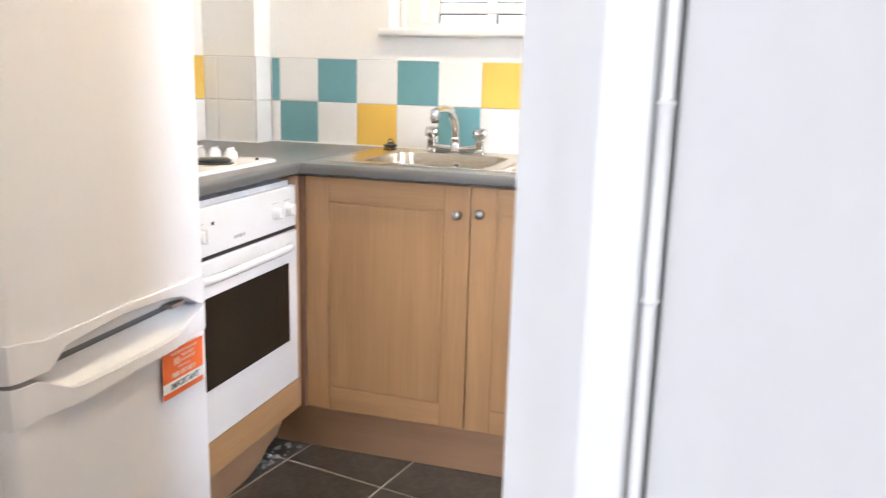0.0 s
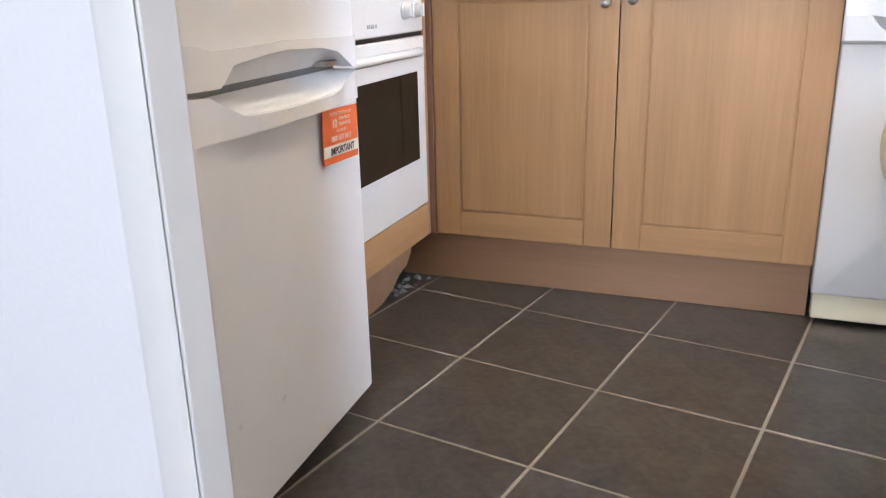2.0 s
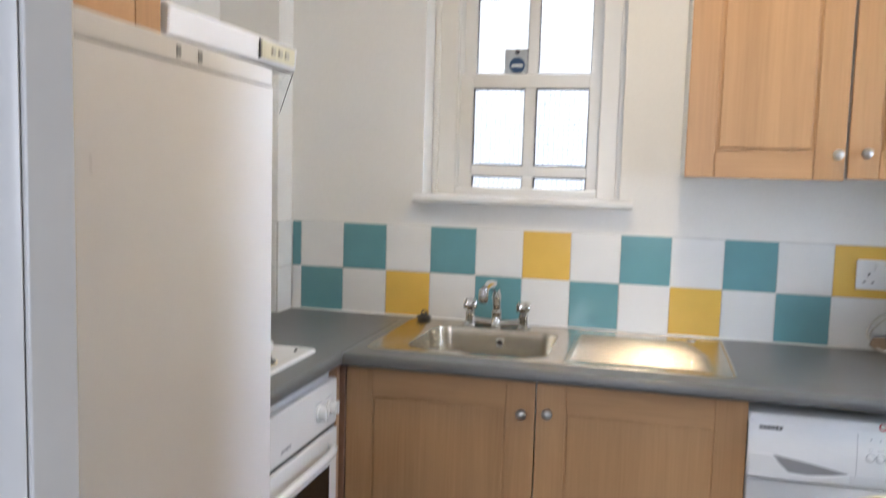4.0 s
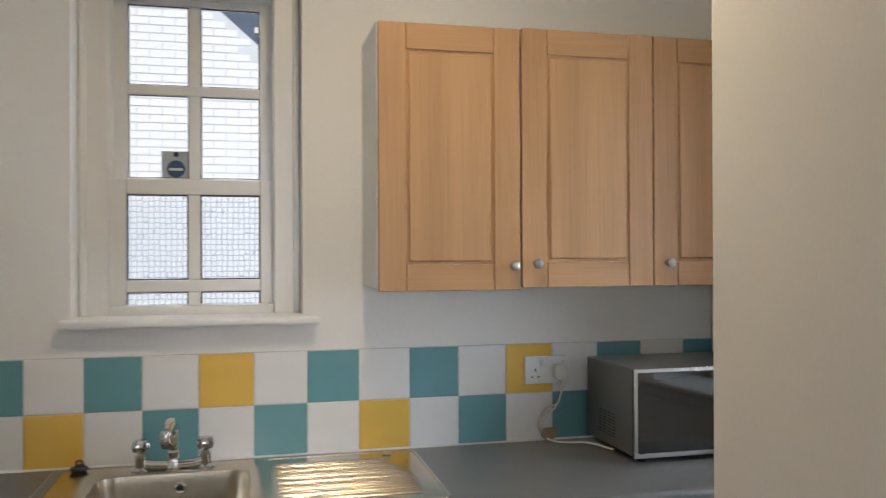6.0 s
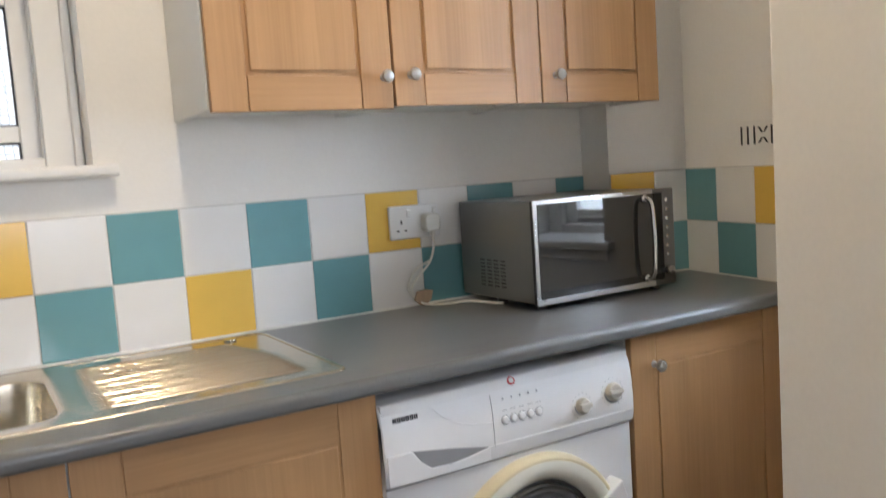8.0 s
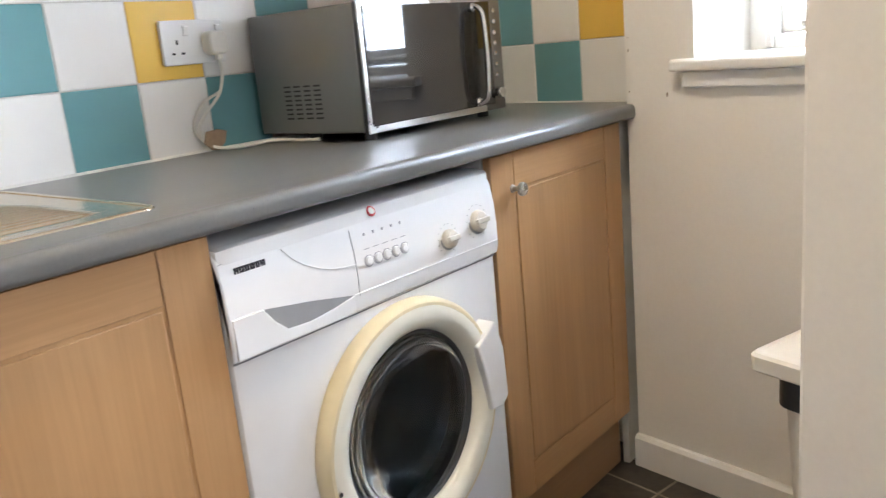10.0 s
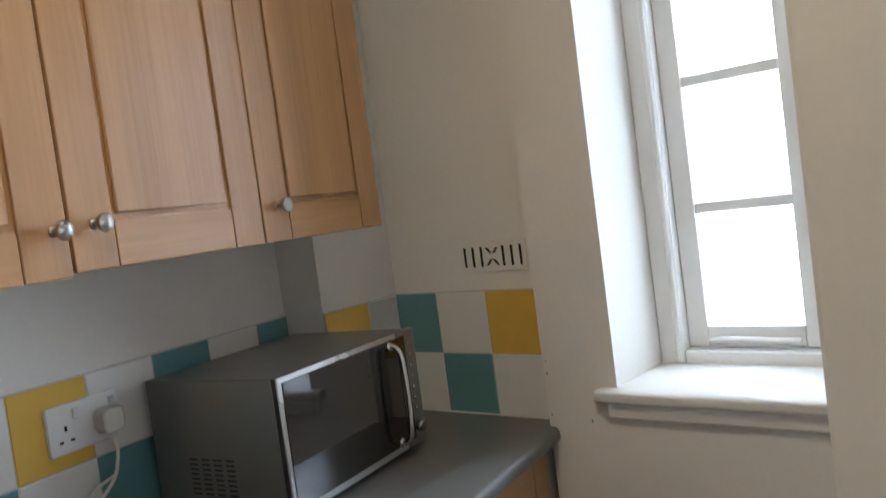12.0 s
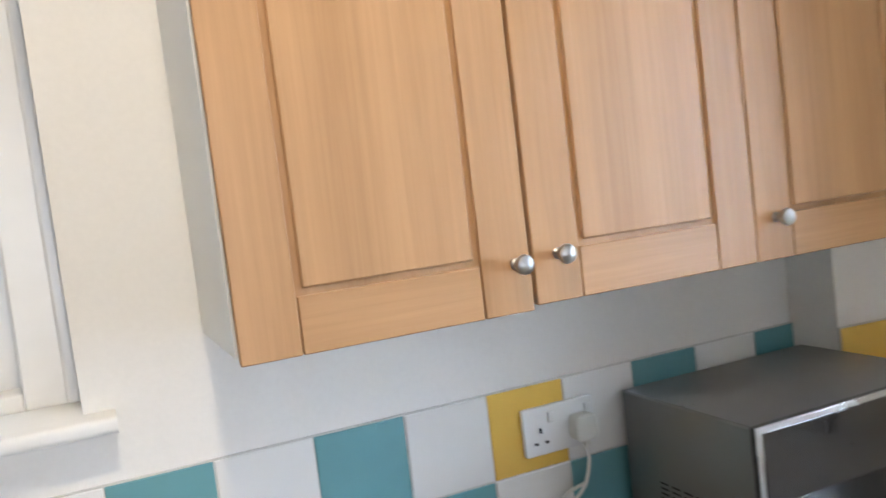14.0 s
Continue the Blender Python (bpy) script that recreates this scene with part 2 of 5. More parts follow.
def box(x0, x1, y0, y1, z0, z1, bm=None):
    bm = bm or bmesh.new()
    v = [bm.verts.new((x, y, z)) for z in (z0, z1) for y in (y0, y1) for x in (x0, x1)]
    for f in ((0, 1, 3, 2), (4, 6, 7, 5), (0, 4, 5, 1), (2, 3, 7, 6), (0, 2, 6, 4), (1, 5, 7, 3)):
        bm.faces.new([v[i] for i in f])
    return bm


def prism(points, z0, z1, bm=None, plane="xy"):
    """A flat outline drawn out to a solid. plane: the axes of the outline; the third runs z0 to z1."""
    bm = bm or bmesh.new()
    put = {"xy": lambda a, b, c: (a, b, c), "xz": lambda a, b, c: (a, c, b), "yz": lambda a, b, c: (c, a, b)}[plane]
    lo = [bm.verts.new(put(a, b, z0)) for a, b in points]
    hi = [bm.verts.new(put(a, b, z1)) for a, b in points]
    n = len(points)
    bm.faces.new(lo[::-1])
    bm.faces.new(hi)
    for i in range(n):
        bm.faces.new((lo[i], lo[(i + 1) % n], hi[(i + 1) % n], hi[i]))
    return bm


def rrect(x0, x1, y0, y1, r, n=5):
    """A rectangle's outline with round corners."""
    out = []
    for cx, cy, a in ((x1 - r, y1 - r, 0), (x0 + r, y1 - r, 90), (x0 + r, y0 + r, 180), (x1 - r, y0 + r, 270)):
        for i in range(n + 1):
            t = radians(a + 90 * i / n)
            out.append((cx + r * math.cos(t), cy + r * math.sin(t)))
    return out


def loft(loops, bm=None, close_first=False, close_last=True):
    """Quads from loop to loop of equally many points."""
    bm = bm or bmesh.new()
    rows = [[bm.verts.new(p) for p in loop] for loop in loops]
    n = len(rows[0])
    for a, b in zip(rows, rows[1:]):
        for i in range(n):
            bm.faces.new((a[i], a[(i + 1) % n], b[(i + 1) % n], b[i]))
    if close_first:
        bm.faces.new(rows[0][::-1])
    if close_last:
        bm.faces.new(rows[-1])
    return bm


def turned(profile, n=20, m=None, bm=None):
    """A turned solid round z from (radius, height) pairs."""
    loops = [[(max(r, 1e-5) * math.cos(2 * math.pi * i / n), max(r, 1e-5) * math.sin(2 * math.pi * i / n), z) for i in range(n)] for r, z in profile]
    new_bm = loft(loops, None, True, True)
    if m is not None:
        new_bm.transform(m)
    if bm is None:
        return new_bm
    me = bpy.data.meshes.new("joined")
    new_bm.to_mesh(me)
    new_bm.free()
    bm.from_mesh(me)
    bpy.data.meshes.remove(me)
    return bm


def tube(points, r, n=10, bm=None):
    """A round bar along a line of points."""
    pts = [Vector(p) for p in points]
    bm = bm or bmesh.new()
    rows = []
    for i, p in enumerate(pts):
        way = (pts[min(i + 1, len(pts) - 1)] - pts[max(i - 1, 0)]).normalized()
        side = way.orthogonal().normalized() if i == 0 else (side - way * side.dot(way)).normalized()
        up = way.cross(side)
        rad = r[i] if isinstance(r, (list, tuple)) else r
        rows.append([bm.verts.new(p + rad * (side * math.cos(2 * math.pi * k / n) + up * math.sin(2 * math.pi * k / n))) for k in range(n)])
    for a, b in zip(rows, rows[1:]):
        for k in range(n):
            bm.faces.new((a[k], a[(k + 1) % n], b[(k + 1) % n], b[k]))
    bm.faces.new(rows[0][::-1])
    bm.faces.new(rows[-1])
    return bm


def smooth_line(points, steps=6):
    """More points on a soft line through the given ones."""
    p = [Vector(q) for q in points]
    p = [p[0] * 2 - p[1]] + p + [p[-1] * 2 - p[-2]]
    out = []
    for i in range(1, len(p) - 2):
        for k in range(steps):
            t = k / steps
            a, b, c, d = p[i - 1], p[i], p[i + 1], p[i + 2]
            out.append(0.5 * ((2 * b) + (c - a) * t + (2 * a - 5 * b + 4 * c - d) * t * t + (3 * b - a - 3 * c + d) * t ** 3))
    out.append(p[-2])
    return out



# ---- the large structure ----
NY, EX, EXR, WX, CZ = 3.597, 2.133, 2.188, -0.657, 2.65
ASKEW = -10.2
ME = Matrix.Translation((2.125, 3.0, 0)) @ pose(0, 0, 0, 0, 0, ASKEW) @ Matrix.Translation((-2.125, -3.0, 0))
P = 0.1525
TX = 0.3585
WIN_N = (0.020, 0.652, 1.31, 2.36)
WIN_E = (2.417, 2.836, 1.0, 2.15)
JL, JR, BC = (0.257, 1.572), (0.969, 1.383), (1.233, 2.371)

bm = box(-1.2, WIN_N[0], NY, 3.90, 0, CZ)
box(WIN_N[1], 2.9, NY, 3.90, 0, CZ, bm)
box(WIN_N[0], WIN_N[1], NY, 3.90, 0, WIN_N[2] - 0.0225, bm)
box(WIN_N[0], WIN_N[1], NY, 3.90, WIN_N[3], CZ, bm)
WALL_N = part("wall_north", bm, PAINT, kind="structure", smooth=False)
bm = prism([(1.990, 3.482), (2.30, 3.452), (2.33, NY), (1.990, NY)], 0, CZ)
PIER_E = part("wall_pier_east", bm, PAINT, kind="structure", smooth=False)
bm = box(WX, -0.445, 3.490, NY, 0, CZ)
PIER_W = part("wall_pier_west", bm, PAINT, kind="structure", smooth=False)
bm = box(EXR, 2.50, 3.012, 3.75, 0, CZ)
box(EX, 2.50, WIN_E[1], 3.012, 0, CZ, bm)
box(EX, 2.50, 1.7, WIN_E[0], 0, CZ, bm)
box(EX, 2.50, WIN_E[0], WIN_E[1], 0, WIN_E[2] - 0.03, bm)
box(EX, 2.50, WIN_E[0], WIN_E[1], WIN_E[3], CZ, bm)
WALL_E = part("wall_east", bm, PAINT, kind="structure", smooth=False, m=ME)
bm = box(WX - 0.25, WX, 1.4, NY, 0, CZ)
WALL_W = part("wall_west", bm, PAINT, kind="structure", smooth=False)
DOORTOP = 2.02
bm = prism([(WX, 1.60), (0.19, 1.58), (0.20, 1.675), (WX, 1.70)], 0, CZ)
part("wall_south_west", bm, HALLPAINT, kind="structure", smooth=False)
bm = prism([(1.075, 1.365), (1.30, 1.29), (3.2, 0.70), (3.2, 1.75), BC, (0.985, 1.50)], 0, CZ)
part("wall_south_east", bm, PAINT, kind="structure", smooth=False, bevel=0.006)
bm = prism([(0.19, 1.58), (1.075, 1.365), (1.10, 1.46), (0.20, 1.675)], DOORTOP + 0.03, CZ)
part("wall_over_door", bm, HALLPAINT, kind="structure", smooth=False)
bm = box(-1.0, 2.9, 1.2, 3.95, CZ, CZ + 0.15)
part("ceiling", bm, CEIL, kind="structure", smooth=False)
bm = box(-1.2, 3.2, -3.3, 1.2, CZ, CZ + 0.15)
part("ceiling_hall", bm, CEIL, kind="structure", smooth=False)
bm = box(-1.3, -0.9 - 0.2, -3.3, 1.6, 0, CZ)
part("wall_hall_west", bm, HALLPAINT, kind="structure", smooth=False)
bm = box(3.2, 3.4, -3.3, 1.9, 0, CZ)
part("wall_hall_east", bm, HALLPAINT, kind="structure", smooth=False)
# South hall wall, unseen, with an opening added to hold the fill lamp.
bm = box(-1.3, -0.45, -3.5, -3.3, 0, CZ)
box(1.45, 3.4, -3.5, -3.3, 0, CZ, bm)
box(-0.45, 1.45, -3.5, -3.3, 0, 0.93, bm)
box(-0.45, 1.45, -3.5, -3.3, 2.27, CZ, bm)
part("wall_hall_south", bm, HALLPAINT, kind="structure", smooth=False)
bm = box(-1.1, WX, 1.4, 1.6, 0, CZ)
part("wall_hall_corner", bm, HALLPAINT, kind="structure", smooth=False)
bm = box(-1.3, 3.4, -3.5, 1.35, -0.1, 0.0)
part("floor_hall", bm, HALLFL, kind="structure", smooth=False)
bm = box(-1.0, 2.6, 1.35, 3.9, -0.1, -0.0012)
FLOOR = part("floor", bm, F_GROUT, kind="structure", smooth=False)
# Unseen slab, added to keep direct sun out of the hall opening.
bm = box(-2.4, 2.0, -6.0, -3.51, 2.32, 2.45)
part("sun_block_slab", bm, HALLPAINT, kind="structure", smooth=False)


def ring_frame(x0, x1, z0, z1, w, y0, y1, bm=None):
    bm = box(x0, x0 + w, y0, y1, z0, z1, bm)
    box(x1 - w, x1, y0, y1, z0, z1, bm)
    box(x0 + w, x1 - w, y0, y1, z0, z0 + w, bm)
    box(x0 + w, x1 - w, y0, y1, z1 - w, z1, bm)
    return bm


def side_frame(x0, x1, z0, z1, w, y0, y1):
    bm = box(x0, x0 + w, y0, y1, z0, z1)
    box(x1 - w, x1, y0, y1, z0, z1, bm)
    return box(x0 + w, x1 - w, y0, y1, z1 - w, z1, bm)


def window_north():
    w = thing("window_1", (0.34, 3.72, 1.31), kind="structure", label="white sash window with small panes, the lower ones pebbled")
    x0, x1, z0, z1 = WIN_N
    part("window_frame", ring_frame(x0 + 0.001, x1 - 0.001, z0 - 0.05, z1 - 0.001, 0.078, 3.715, 3.86), GLOSS, w, bevel=0.004)
    part("bead", ring_frame(x0 + 0.0785, x1 - 0.0785, z0 + 0.001, z1 - 0.079, 0.004, 3.735, 3.75), GLOSS, w, bevel=0.004)
    part("bead", side_frame(x0 + 0.001, x1 - 0.001, z0 + 0.0005, z1 - 0.001, 0.020, 3.700, 3.7145), GLOSS, w, bevel=0.005)
    part("window_sill", prism(rrect(3.545, 3.7146, 1.288, 1.3125, 0.008, 4), -0.000, 0.694, plane="yz"), GLOSS, w)
    xs, sx = (0.140, 0.318, 0.354, 0.533), (0.085, 0.590)
    # lower sash
    rows = ((1.316, 1.377), (1.413, 1.674))
    bm = box(sx[0], xs[0], 3.775, 3.815, 1.310, 1.720)
    box(xs[3], sx[1], 3.775, 3.815, 1.310, 1.720, bm)
    box(xs[0], xs[3], 3.775, 3.815, 1.674, 1.720, bm)
    box(xs[0], xs[3], 3.780, 3.812, 1.377, 1.413, bm)
    box(xs[0], xs[3], 3.775, 3.815, 1.3095, 1.316, bm)
    box(xs[1], xs[2], 3.779, 3.811, 1.316, 1.377, bm)
    box(xs[1], xs[2], 3.779, 3.811, 1.413, 1.674, bm)
    part("lower_sash", bm, GLOSS, w, bevel=0.003)
    for a, b in ((xs[0], xs[1]), (xs[2], xs[3])):
        for c, d in rows:
            part("pane", box(a, b, 3.800, 3.803, c, d), FROST, w, smooth=False).visible_shadow = False
            part("putty_edge", ring_frame(a, b, c, d, 0.0042, 3.792, 3.799), LEAD, w, smooth=False)
    rows = ((1.727, 1.984), (2.014, 2.262))
    bm = box(sx[0], xs[0], 3.82, 3.858, 1.7, 2.31)
    box(xs[3], sx[1], 3.82, 3.858, 1.7, 2.31, bm)
    box(xs[0], xs[3], 3.82, 3.858, 1.69, 1.727, bm)
    box(xs[0], xs[3], 3.82, 3.858, 2.262, 2.31, bm)
    box(xs[0], xs[3], 3.824, 3.854, 1.984, 2.014, bm)
    box(xs[1], xs[2], 3.823, 3.855, 1.727, 1.984, bm)
    box(xs[1], xs[2], 3.823, 3.855, 2.014, 2.262, bm)
    part("upper_sash", bm, GLOSS, w, bevel=0.003)
    for a, b in ((xs[0], xs[1]), (xs[2], xs[3])):
        for c, d in rows:
            part("pane", box(a, b, 3.838, 3.841, c, d), PANE, w, smooth=False).visible_shadow = False
            part("putty_edge", ring_frame(a, b, c, d, 0.003, 3.833, 3.837), LEAD, w, smooth=False)


window_north()


def window_east():
    w = thing("window_2", (2.35, 2.58, 1.0), kind="structure", label="white painted casement window with a deep sill")
    y0, y1, z0, z1 = WIN_E

    def yz(a, b, c, d, x, xx, bm=None):
        return box(x + 0.05, xx + 0.05, a, b, c, d, bm)

    bm = yz(y0 + .001, y0 + 0.0595, z0 - 0.0295, z1 - .001, 2.304, 2.40)
    yz(y1 - 0.0595, y1 - .001, z0 - 0.0295, z1 - .001, 2.304, 2.40, bm)
    yz(y0 + 0.0595, y1 - 0.0595, z0 - 0.0295, z0 + 0.028, 2.304, 2.40, bm)
    yz(y0 + 0.0595, y1 - 0.0595, z1 - 0.05, z1 - .001, 2.304, 2.40, bm)
    part("window_frame", bm, GLOSS, w, m=ME, bevel=0.004)
    bm = yz(y1 - 0.0590, y1 - 0.043, z0 + 0.001, z1 - 0.05, 2.293, 2.3035)
    yz(y0 + 0.043, y0 + 0.0590, z0 + 0.001, z1 - 0.05, 2.293, 2.3035, bm)
    part("bead", bm, GLOSS, w, m=ME, bevel=0.005)
    part("window_sill", prism([(2.101, 0.974), (2.374, 0.974), (2.374, 0.999), (2.107, 0.999), (2.099, 0.993), (2.098, 0.980)], WIN_E[0] - 0.05, 2.877, plane="xz"), GLOSS, w, m=ME, bevel=0.003)
    part("sill_apron", box(2.116, 2.1325, WIN_E[0] - 0.03, 2.856, 0.938, 0.973), GLOSS, w, m=ME, bevel=0.004)
    for a, b in ((y0 + 0.0600, y1 - 0.0600),):
        bm = yz(a, a + 0.046, z0 + 0.03, z1 - 0.052, 2.335, 2.375)
        yz(b - 0.046, b, z0 + 0.03, z1 - 0.052, 2.335, 2.375, bm)
        yz(a + 0.046, b - 0.046, z0 + 0.03, z0 + 0.078, 2.335, 2.375, bm)
        yz(a + 0.046, b - 0.046, z1 - 0.09, z1 - 0.052, 2.335, 2.375, bm)
        for z in (1.330, 1.609, 1.890):
            yz(a + 0.046, b - 0.046, z, z + 0.024, 2.338, 2.372, bm)
        part("casement", bm, GLOSS, w, m=ME, bevel=0.003)
        zs = [z0 + 0.078, 1.330, 1.354, 1.609, 1.633, 1.890, 1.914, z1 - 0.09]
        for c, d in zip(zs[::2], zs[1::2]):
            part("pane", yz(a + 0.046, b - 0.046, c, d, 2.354, 2.357), PANE, w, m=ME, smooth=False).visible_shadow = False
        part("casement_stay", tube(smooth_line([(2.384, b - 0.05, z0 + 0.045), (2.376, b - 0.09, z0 + 0.05), (2.376, b - 0.18, z0 + 0.048), (2.382, b - 0.245, z0 + 0.046)], 4), 0.007, 8), GLOSS, w, "painted casement stay", m=ME)


window_east()

# door frame of the kitchen doorway, architrave and open leaf
fr = thing("door_1", (0.62, 1.45, 0), kind="structure", label="white painted doorway with its door folded back into the hall")
U = Vector((0.952, -0.305, 0)).normalized()
V = Vector((-U.y, U.x, 0))


def run(a, pts):
    """Points u along the doorway and v into the kitchen from the place a."""
    return [tuple((Vector((a[0], a[1], 0)) + U * u + V * v)[:2]) for u, v in pts]


part("jamb", prism([(0.205, 1.592), (0.257, 1.572), (0.276, 1.607), (0.222, 1.655), (0.200, 1.66)], 0, DOORTOP), GLOSS, fr, bevel=0.002)
part("jamb", prism([(0.969, 1.383), (0.9935, 1.3615), (1.0, 1.352), (1.026, 1.325), (1.0525, 1.3265), (1.0545, 1.338), (1.078, 1.372), (1.0, 1.50), (0.9795, 1.497)], 0, DOORTOP), GLOSS, fr, bevel=0.002)
part("head", prism([(0.20, 1.592), (1.075, 1.345), (1.09, 1.45), (0.21, 1.68)], DOORTOP, DOORTOP + 0.03), GLOSS, fr)
part("architrave", prism(run(JL, [(-0.075, 0.0), (-0.075, -0.012), (-0.05, -0.016), (-0.03, -0.010), (-0.012, -0.008), (-0.004, -0.001)]), 0, DOORTOP + 0.06), GLOSS, fr, bevel=0.002)
D = Vector((0.56, -0.83, 0)).normalized()
N2 = Vector((-D.y, D.x, 0))
h = Vector((1.072, 1.330, 0))
leaf = [tuple((h + D * u + N2 * v)[:2]) for u, v in ((-0.012, 0), (0.74, 0), (0.74, 0.04), (-0.012, 0.04))]
part("door_leaf", prism(leaf, 0.008, DOORTOP - 0.005), GLOSS, fr, bevel=0.003)
for z in (0.62, 1.05, 1.75):
    part("hinge", turned([(0.0042, 0), (0.0058, 0.002), (0.0044, 0.004), (0.0042, 0.11), (0.0058, 0.112), (0.0042, 0.114)], 12, pose(1.060, 1.334, z)), GLOSS, fr, "painted steel hinge")
part("hinge_rod", turned([(0.0038, 0), (0.0038, 2.0)], 12, pose(1.060, 1.334, 0.01)), GLOSS, fr)

part("baseboard", prism([(2.132, 0.0), (2.132, 0.082), (2.122, 0.082), (2.114, 0.074), (2.112, 0.0)], 2.05, 3.011, plane="xz"), GLOSS, kind="structure", bevel=0.001, m=ME)

# ventilation grille
g = thing("vent_grille", (EXR, 3.13, 1.27), label="white painted slotted vent grille set in the cream wall", category="vent")
part("frame", box(EXR - 0.003, EXR - 0.001, 3.052, 3.244, 1.252, 1.324), PAINT, g, m=ME, bevel=0.001)
for i in range(3):
    for sg in (-1, 1):
        y = 3.148 + sg * (0.0315 + 0.0243 * i)
        part("slot", box(EXR - 0.0045, EXR - 0.0025, y - 0.0028, y + 0.0028, 1.264, 1.312), BLACK, g, m=ME, smooth=False)
for sa, sb in ((-1, -1), (-1, 1), (1, -1), (1, 1)):
    y, z = 3.148 + sa * 0.0095, 1.288 + sb * 0.013
    part("slot", prism([(y - sa * 0.006 - 0.003, z - sb * 0.006), (y - sa * 0.006 + 0.003, z - sb * 0.006), (y + sa * 0.006 + 0.003, z + sb * 0.008), (y + sa * 0.006 - 0.003, z + sb * 0.008)], EXR - 0.0045, EXR - 0.0025, plane="yz"), BLACK, g, m=ME, smooth=False)

# ---- kitchen units ----


def door_front(parent, x0, x1, z0, z1, y, stile=0.075, rail=0.072, knob=None, top=None, m=None, depth=0.0028):
    """Door as a board with routed grooves: stiles, rails and field are set apart by fine joints."""
    g = 0.0014
    s0 = s1 = stile
    rt = top or rail
    d = part("door", box(x0 + 0.001, x1 - 0.001, y + depth, y + 0.018, z0 + 0.001, z1 - 0.001), BEECH, parent, m=m, bevel=0.001)
    for a, b in ((x0, x0 + s0), (x1 - s1, x1)):
        part("stile", box(a + (0 if a == x0 else g), b - (0 if b == x1 else g), y, y + depth + 0.0001, z0, z1), BEECH, d, m=m, bevel=0.002)
    for a, b in ((z0, z0 + rail), (z1 - rt, z1)):
        part("rail", box(x0 + s0, x1 - s1, y + 0.0002, y + depth + 0.0001, a + (0 if a == z0 else g), b - (0 if b == z1 else g)), BEECH_X, d, m=m, bevel=0.002)
    f = depth + 0.0012
    part("field", box(x0 + s0 + f, x1 - s1 - f, y - 0.0004, y + depth + 0.0001, z0 + rail + f, z1 - rt - f), BEECH, d, m=m, bevel=0.0032)
    if knob:
        k = pose(knob[0], y, knob[1], 90, 0, 0)
        part("knob", turned([(0.008, 0.0), (0.008, 0.002), (0.0055, 0.004), (0.005, 0.012), (0.0075, 0.016), (0.0120, 0.019), (0.0138, 0.0235), (0.0125, 0.028), (0.0075, 0.031), (0.0, 0.032)], 20, k), SATIN, d, "satin nickel knob", m=m)
    return d


def base_unit(label, x0, x1, doors, z0=0.15, z1=0.866):
    u = thing("base_cabinet", ((x0 + x1) / 2, 3.3, 0.0), label=label, category="cabinet", group="base units under the worktop")
    for nm, a in (("side", (x0, x0 + 0.016, 3.041, 3.58, z0, 0.865)), ("side", (x1 - 0.016, x1, 3.041, 3.58, z0, 0.865)), ("bottom", (x0 + 0.0165, x1 - 0.0165, 3.041, 3.58, z0, z0 + 0.016)),
                  ("back", (x0 + 0.0165, x1 - 0.0165, 3.576, 3.58, z0 + 0.0165, 0.865)), ("front_rail", (x0 + 0.0165, x1 - 0.0165, 3.041, 3.057, 0.780, 0.865))):
        part(nm, box(*a), CARCASS, u, smooth=False)
    for a, b, kx, kz in doors:
        door_front(u, a, b, z0 - 0.003, z1, 3.020, knob=(kx, kz))
    for lx in (x0 + 0.05, x1 - 0.05):
        for ly in (3.12, 3.52):
            part("leg", turned([(0.02, 0.0), (0.02, 0.01), (0.014, 0.02), (0.014, z0)], 10, pose(lx, ly, 0)), BLACK, u)
    return u


base_unit("wide beech sink cabinet with two framed doors and satin knobs", -0.015, 0.994, [(-0.015, 0.489, 0.457, 0.787), (0.492, 0.994, 0.522, 0.794)])
base_unit("beech base cabinet with one framed door beside the washing machine", 1.605, 2.112, [(1.606, 2.112, 1.672, 0.797)])
pl = thing("plinth", (0.42, 3.06, 0), label="brown wood-effect plinth board under the sink cabinet", category="plinth")
part("board", box(-0.14, 0.992, 3.052, 3.070, 0.0005, 0.146), PLINTH, pl, bevel=0.001)
pl = thing("plinth", (1.86, 3.06, 0), label="brown wood-effect plinth board under the single cabinet", category="plinth")
part("board", box(1.607, 2.112, 3.052, 3.070, 0.0005, 0.146), PLINTH, pl, bevel=0.001)
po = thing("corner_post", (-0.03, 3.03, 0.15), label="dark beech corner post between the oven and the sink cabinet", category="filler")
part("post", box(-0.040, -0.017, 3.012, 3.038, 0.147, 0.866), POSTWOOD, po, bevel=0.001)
po = thing("end_filler", (2.12, 3.04, 0.0), label="grey filler strip between the end cabinet and the wall", category="filler")
part("strip", box(2.114, 2.186, 3.028, 3.045, 0.0005, 0.866), mat("grey_filler", (0.66, 0.65, 0.62), 0.5, vary=0.1, scale=30), po, smooth=False)


def bullnose(y0, y1, z0, z1, r=0.014, n=6):
    """Outline of a worktop: y0 is the rounded front."""
    out = [(y1, z0), (y1, z1)]
    for i in range(n + 1):
        t = radians(90 + 90 * i / n)
        out.append((y0 + r + r * math.cos(t), z1 - r + r * math.sin(t)))
    for i in range(n + 1):
        t = radians(180 + 90 * i / n)
        out.append((y0 + r * 0.6 + r * 0.6 * math.cos(t), z0 + r * 0.6 + r * 0.6 * math.sin(t)))
    return out


